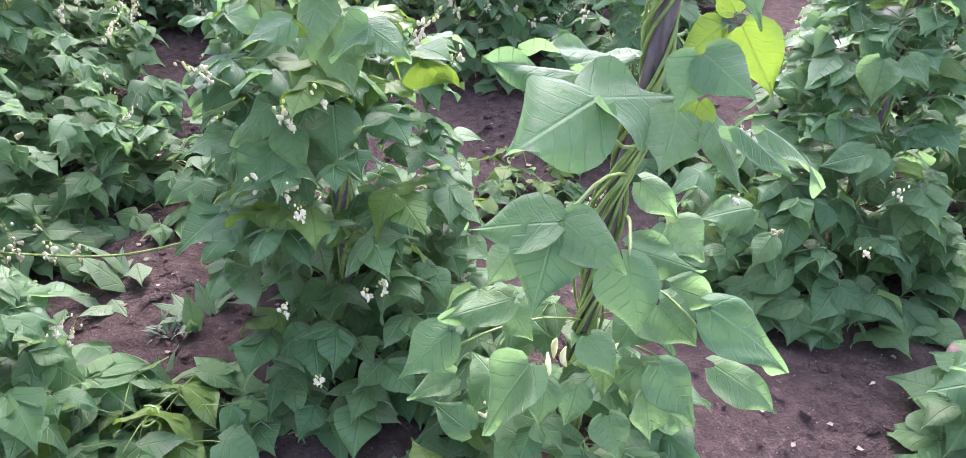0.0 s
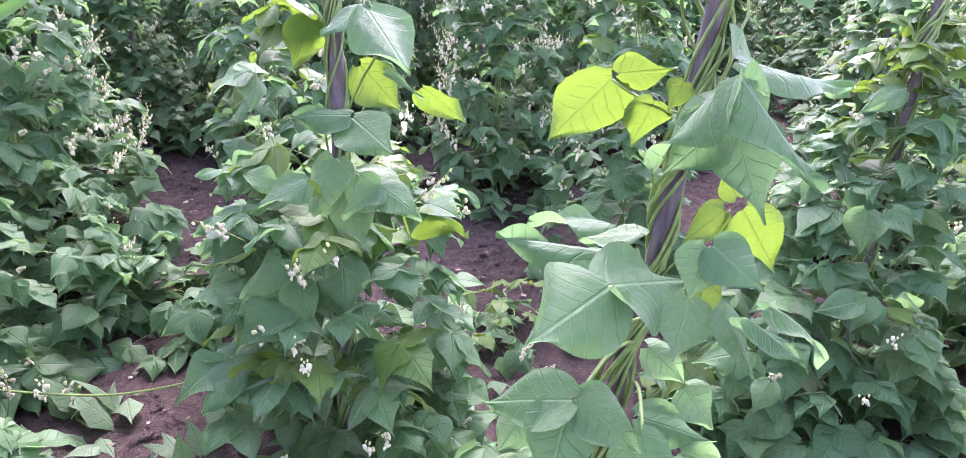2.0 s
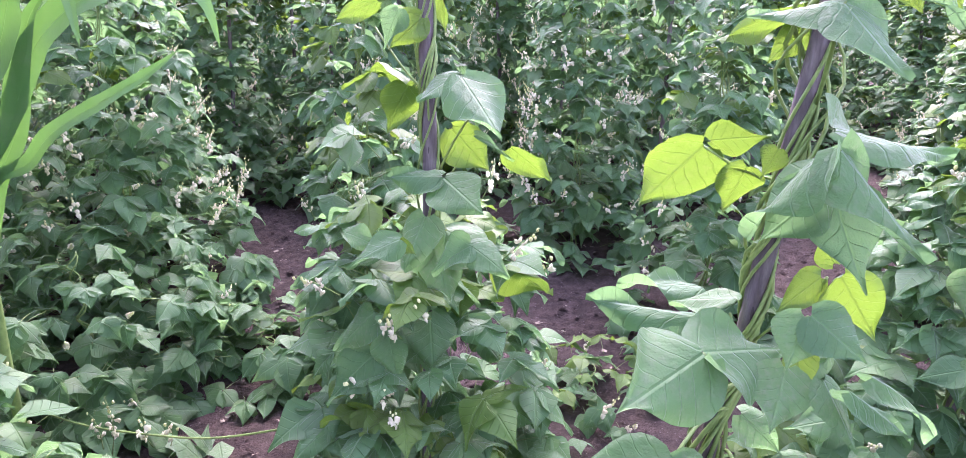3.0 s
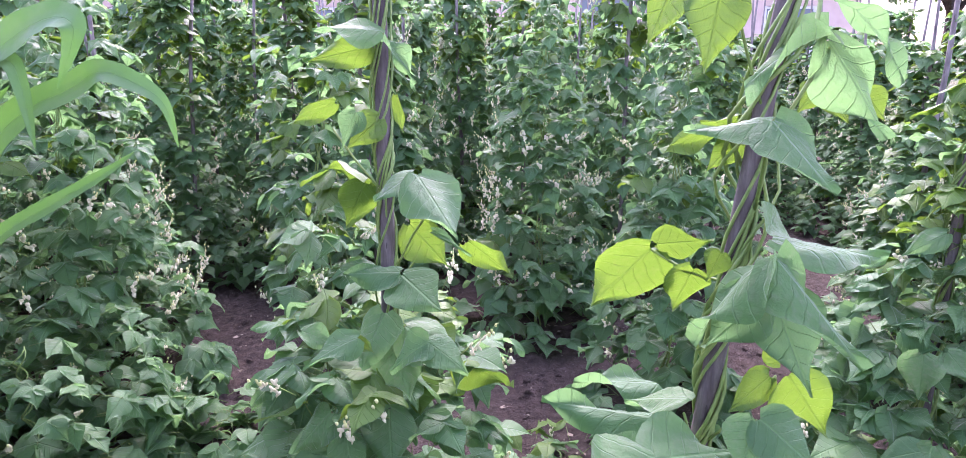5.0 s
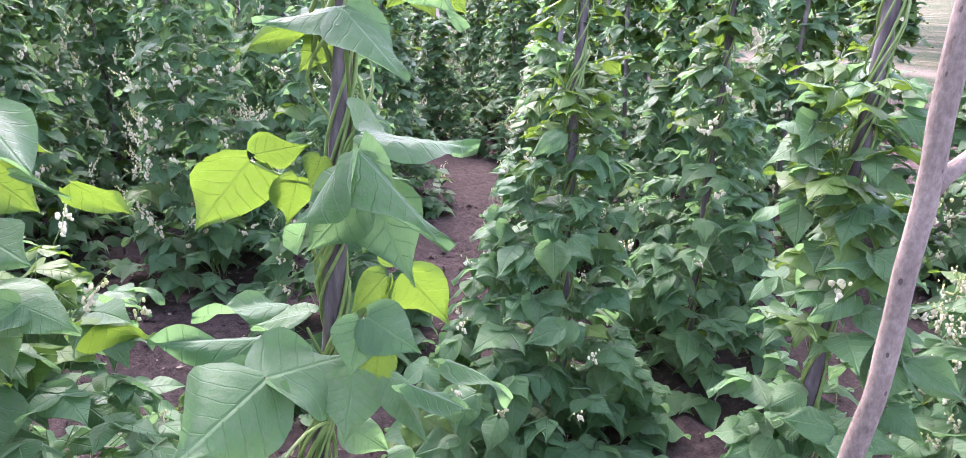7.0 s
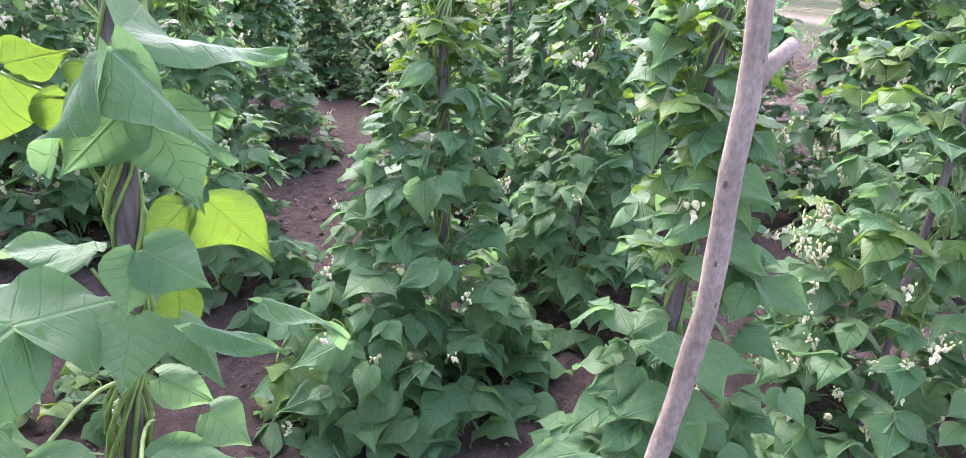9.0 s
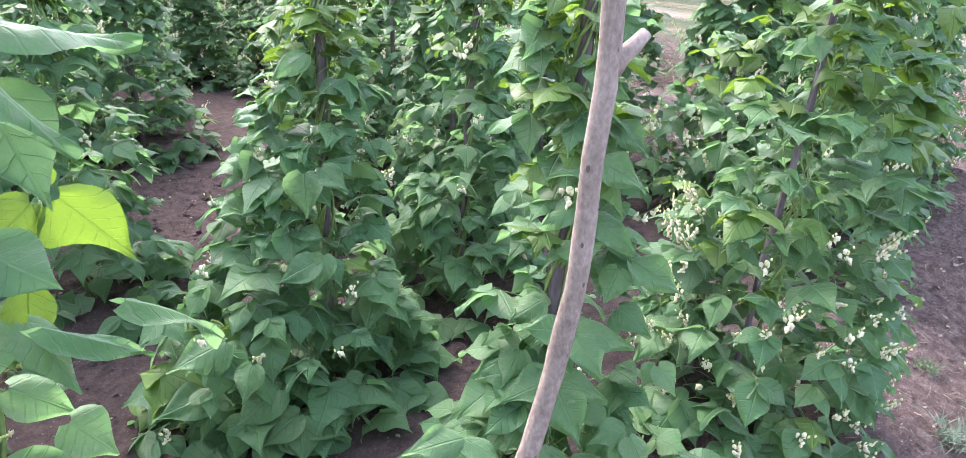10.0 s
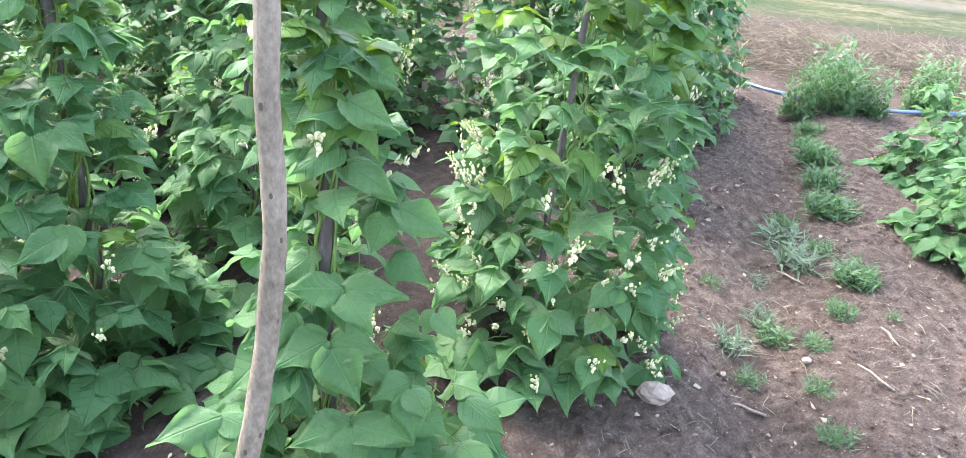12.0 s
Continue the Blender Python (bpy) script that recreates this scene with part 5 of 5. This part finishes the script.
corn = thing("corn_plant", (-1.45, 1.50, 0.0), "green corn plant with long arching leaves, at the side or added unseen for shade", "corn")
cb = Build(STEM)
cb.tube([(0, 0, -0.02), (0.02, 0, 0.5), (0.05, 0.004, 0.92), (0.13, 0, 1.36), (0.16, 0, 1.7)], [0.014, 0.014, 0.013, 0.010, 0.004], 8)
child("stalk", cb.mesh("stalk"), corn)
for pts, wide in (
        (((-1.38, 1.50, 1.20), (-1.29, 1.50, 1.367), (-1.20, 1.48, 1.427), (-1.10, 1.46, 1.484), (-1.00, 1.44, 1.537), (-0.93, 1.42, 1.555), (-0.885, 1.40, 1.540), (-0.89, 1.39, 1.491), (-0.92, 1.38, 1.420)), 0.046),
        (((-1.36, 1.50, 1.30), (-1.22, 1.47, 1.42), (-1.12, 1.46, 1.475), (-1.05, 1.44, 1.471), (-1.02, 1.42, 1.425), (-1.00, 1.40, 1.358), (-0.99, 1.39, 1.301)), 0.022),
        (((-1.40, 1.50, 0.95), (-1.27, 1.50, 1.116), (-1.22, 1.50, 1.197), (-1.16, 1.50, 1.295), (-1.07, 1.50, 1.370), (-0.97, 1.50, 1.413), (-0.90, 1.50, 1.448), (-0.82, 1.50, 1.421), (-0.77, 1.50, 1.379), (-0.75, 1.50, 1.289)), 0.040),
        (((-1.41, 1.50, 0.85), (-1.33, 1.50, 0.981), (-1.23, 1.48, 1.029), (-1.14, 1.46, 1.107), (-0.99, 1.45, 1.187), (-0.88, 1.45, 1.248), (-0.82, 1.45, 1.288)), 0.024),
        (((-1.41, 1.50, 0.80), (-1.34, 1.48, 1.066), (-1.29, 1.46, 1.188), (-1.20, 1.44, 1.300), (-1.14, 1.42, 1.397), (-1.08, 1.40, 1.462), (-1.06, 1.34, 1.48), (-1.06, 1.28, 1.43)), 0.050),
        (((-1.43, 1.50, 0.70), (-1.34, 1.50, 0.956), (-1.26, 1.50, 1.094), (-1.22, 1.50, 1.223), (-1.17, 1.50, 1.344), (-1.10, 1.50, 1.42)), 0.036),
        (((-1.44, 1.50, 0.8), (-1.56, 1.40, 1.1), (-1.7, 1.32, 1.2), (-1.85, 1.25, 1.05)), 0.040)):
    child("corn_leaf", ribbon([Vector(p) - corn.location for p in pts], wide), corn)


# two rows of unseen corn copies, added to keep light off the left bushes
shade_corn_rng = random.Random(8)
for row in range(2):
    for k in range(8):
        x, y = -1.75 - 0.23 * k - 0.4 * row + shade_corn_rng.uniform(-0.06, 0.06), 0.35 + 0.33 * k + shade_corn_rng.uniform(-0.08, 0.08)
        copy_thing(corn, Matrix.Translation((x, y, 0)) @ pose(0, 0, 0, 0, 0, shade_corn_rng.uniform(120, 215)))


# ---- house, trees and far edge ----
def box(b, x0, x1, y0, y1, z0, z1, slot=0):
    b.add([(x, y, z) for z in (z0, z1) for y in (y0, y1) for x in (x0, x1)],
          [(0, 2, 3, 1), (4, 5, 7, 6), (0, 1, 5, 4), (2, 6, 7, 3), (0, 4, 6, 2), (1, 3, 7, 5)], None, slot)


HY = 16.0
house = thing("house", (-4.0, HY + 3.5, 0), "low pink plastered house with white window frames behind the plot", "house")
wb = Build(WALL)
# front wall in strips round the openings: x from -12 to 11 along the house's own axis
openings = [(-9.2, -8.0, 1.0, 2.3), (-5.0, -3.8, 1.0, 2.3), (-0.6, 0.6, 1.0, 2.3), (5.3, 6.5, 1.2, 2.5), (9.2, 10.3, 0.95, 2.3)]
edges = [-12.0]
for x0, x1, z0, z1 in openings:
    box(wb, edges[-1], x0, -3.5, -3.2, 0, 3.2)
    box(wb, x0, x1, -3.5, -3.2, 0, z0)
    box(wb, x0, x1, -3.5, -3.2, z1, 3.2)
    edges.append(x1)
box(wb, edges[-1], 11.2, -3.5, -3.2, 0, 3.2)
box(wb, -12.0, -11.7, -3.2, 3.5, 0, 3.2)
box(wb, 10.9, 11.2, -3.2, 3.5, 0, 3.2)
box(wb, -11.7, 10.9, 3.2, 3.5, 0, 3.2)
child("wall", wb.mesh("wall", False), house)
rb_ = Build(ROOF)
rb_.add([(-12.5, -4.1, 3.1), (11.7, -4.1, 3.1), (11.7, 0, 5.0), (-12.5, 0, 5.0), (-12.5, 4.1, 3.1), (11.7, 4.1, 3.1), (-12.5, -4.1, 3.25), (11.7, -4.1, 3.25), (11.7, 0, 5.15), (-12.5, 0, 5.15), (-12.5, 4.1, 3.25), (11.7, 4.1, 3.25)],
        [(0, 3, 2, 1), (3, 4, 5, 2), (6, 7, 8, 9), (9, 8, 11, 10), (0, 1, 7, 6), (4, 10, 11, 5), (0, 6, 9, 3), (3, 9, 10, 4), (1, 2, 8, 7), (2, 5, 11, 8)])
child("roof", rb_.mesh("roof", False), house, label="brown tiled roof")
for x0, x1, z0, z1 in openings:
    fb = Build(FRAME)
    for a in (x0, x0 + (x1 - x0) / 2 - 0.03, x1 - 0.06):
        box(fb, a, a + 0.06, -3.46, -3.38, z0, z1)
    for z in (z0, z1 - 0.06, z0 + 0.55):
        box(fb, x0 + 0.06, x1 - 0.06, -3.455, -3.385, z, z + 0.05)
    win = child("window", fb.mesh("window", False), house, label="white window frame")
    gb_ = Build(GLASS)
    box(gb_, x0 + 0.02, x1 - 0.02, -3.42, -3.40, z0 + 0.02, z1 - 0.02)
    child("pane", gb_.mesh("pane", False), win)


def tree(x, y, height, spread, seed, trunk_r=0.14, lean=(0.0, 0.0)):
    rng = random.Random(seed)
    root = thing("tree", (x, y, 0), "leafy tree with a dark trunk at the edge of the field", "tree", "trees")
    b = Build(BARK)
    fork = Vector((lean[0], lean[1], height * 0.42))
    b.tube([(0, 0, -0.1), fork * 0.3, fork * 0.65 + Vector((0.05, 0, 0)), fork], [trunk_r * 1.25, trunk_r, trunk_r * 0.85, trunk_r * 0.7], 9)
    ends = []
    for k in range(9):
        a, r = rng.uniform(0, 6.28), spread * rng.uniform(0.45, 0.95)
        e = Vector((r * math.cos(a), r * math.sin(a), height * rng.uniform(0.5, 0.98)))
        m = fork.lerp(e, 0.5) + Vector((rng.uniform(-0.2, 0.2), rng.uniform(-0.2, 0.2), rng.uniform(0, 0.3)))
        st = fork * rng.uniform(0.7, 1.0)
        b.tube([st, m, e], [trunk_r * 0.5, trunk_r * 0.3, trunk_r * 0.1], 5)
        ends += [e, m.lerp(e, 0.5), m]
    child("trunk", b.mesh("trunk"), root)
    c = Build(TREE_LEAF)
    for k in range(1500):
        e = rng.choice(ends)
        p = e + Vector((rng.gauss(0, 1), rng.gauss(0, 1), rng.gauss(0, 0.7))) * spread * 0.24
        v, f, u = blade(rng, rng.uniform(0.14, 0.26), 0.4, 1, 2, 0, 0.2, 0.2, 0.0)
        c.add(moved(v, Matrix.Translation(p) @ pose(0, 0, 0, rng.uniform(-60, 30), rng.uniform(-40, 40), rng.uniform(0, 360))), f, u)
    child("crown", c.mesh("crown"), root)


for k, (x, y, h, sp, r) in enumerate(((11.0, 19.5, 6.5, 2.2, 0.15), (13.8, 18.2, 7.5, 2.6, 0.17), (16.5, 16.8, 6.5, 2.3, 0.14), (20.0, 17.0, 8.0, 3.0, 0.2), (22.5, 13.0, 7.0, 2.6, 0.16), (24.0, 20.0, 9.0, 3.4, 0.2), (27.5, 9.5, 8.0, 3.0, 0.18))):
    tree(x, y, h, sp, 200 + k, r)
tree(13.1, 3.08, 6.0, 2.2, 210, 0.11, (1.5, -0.5))
tree(-14.0, 12.0, 7.0, 2.6, 211, 0.16)
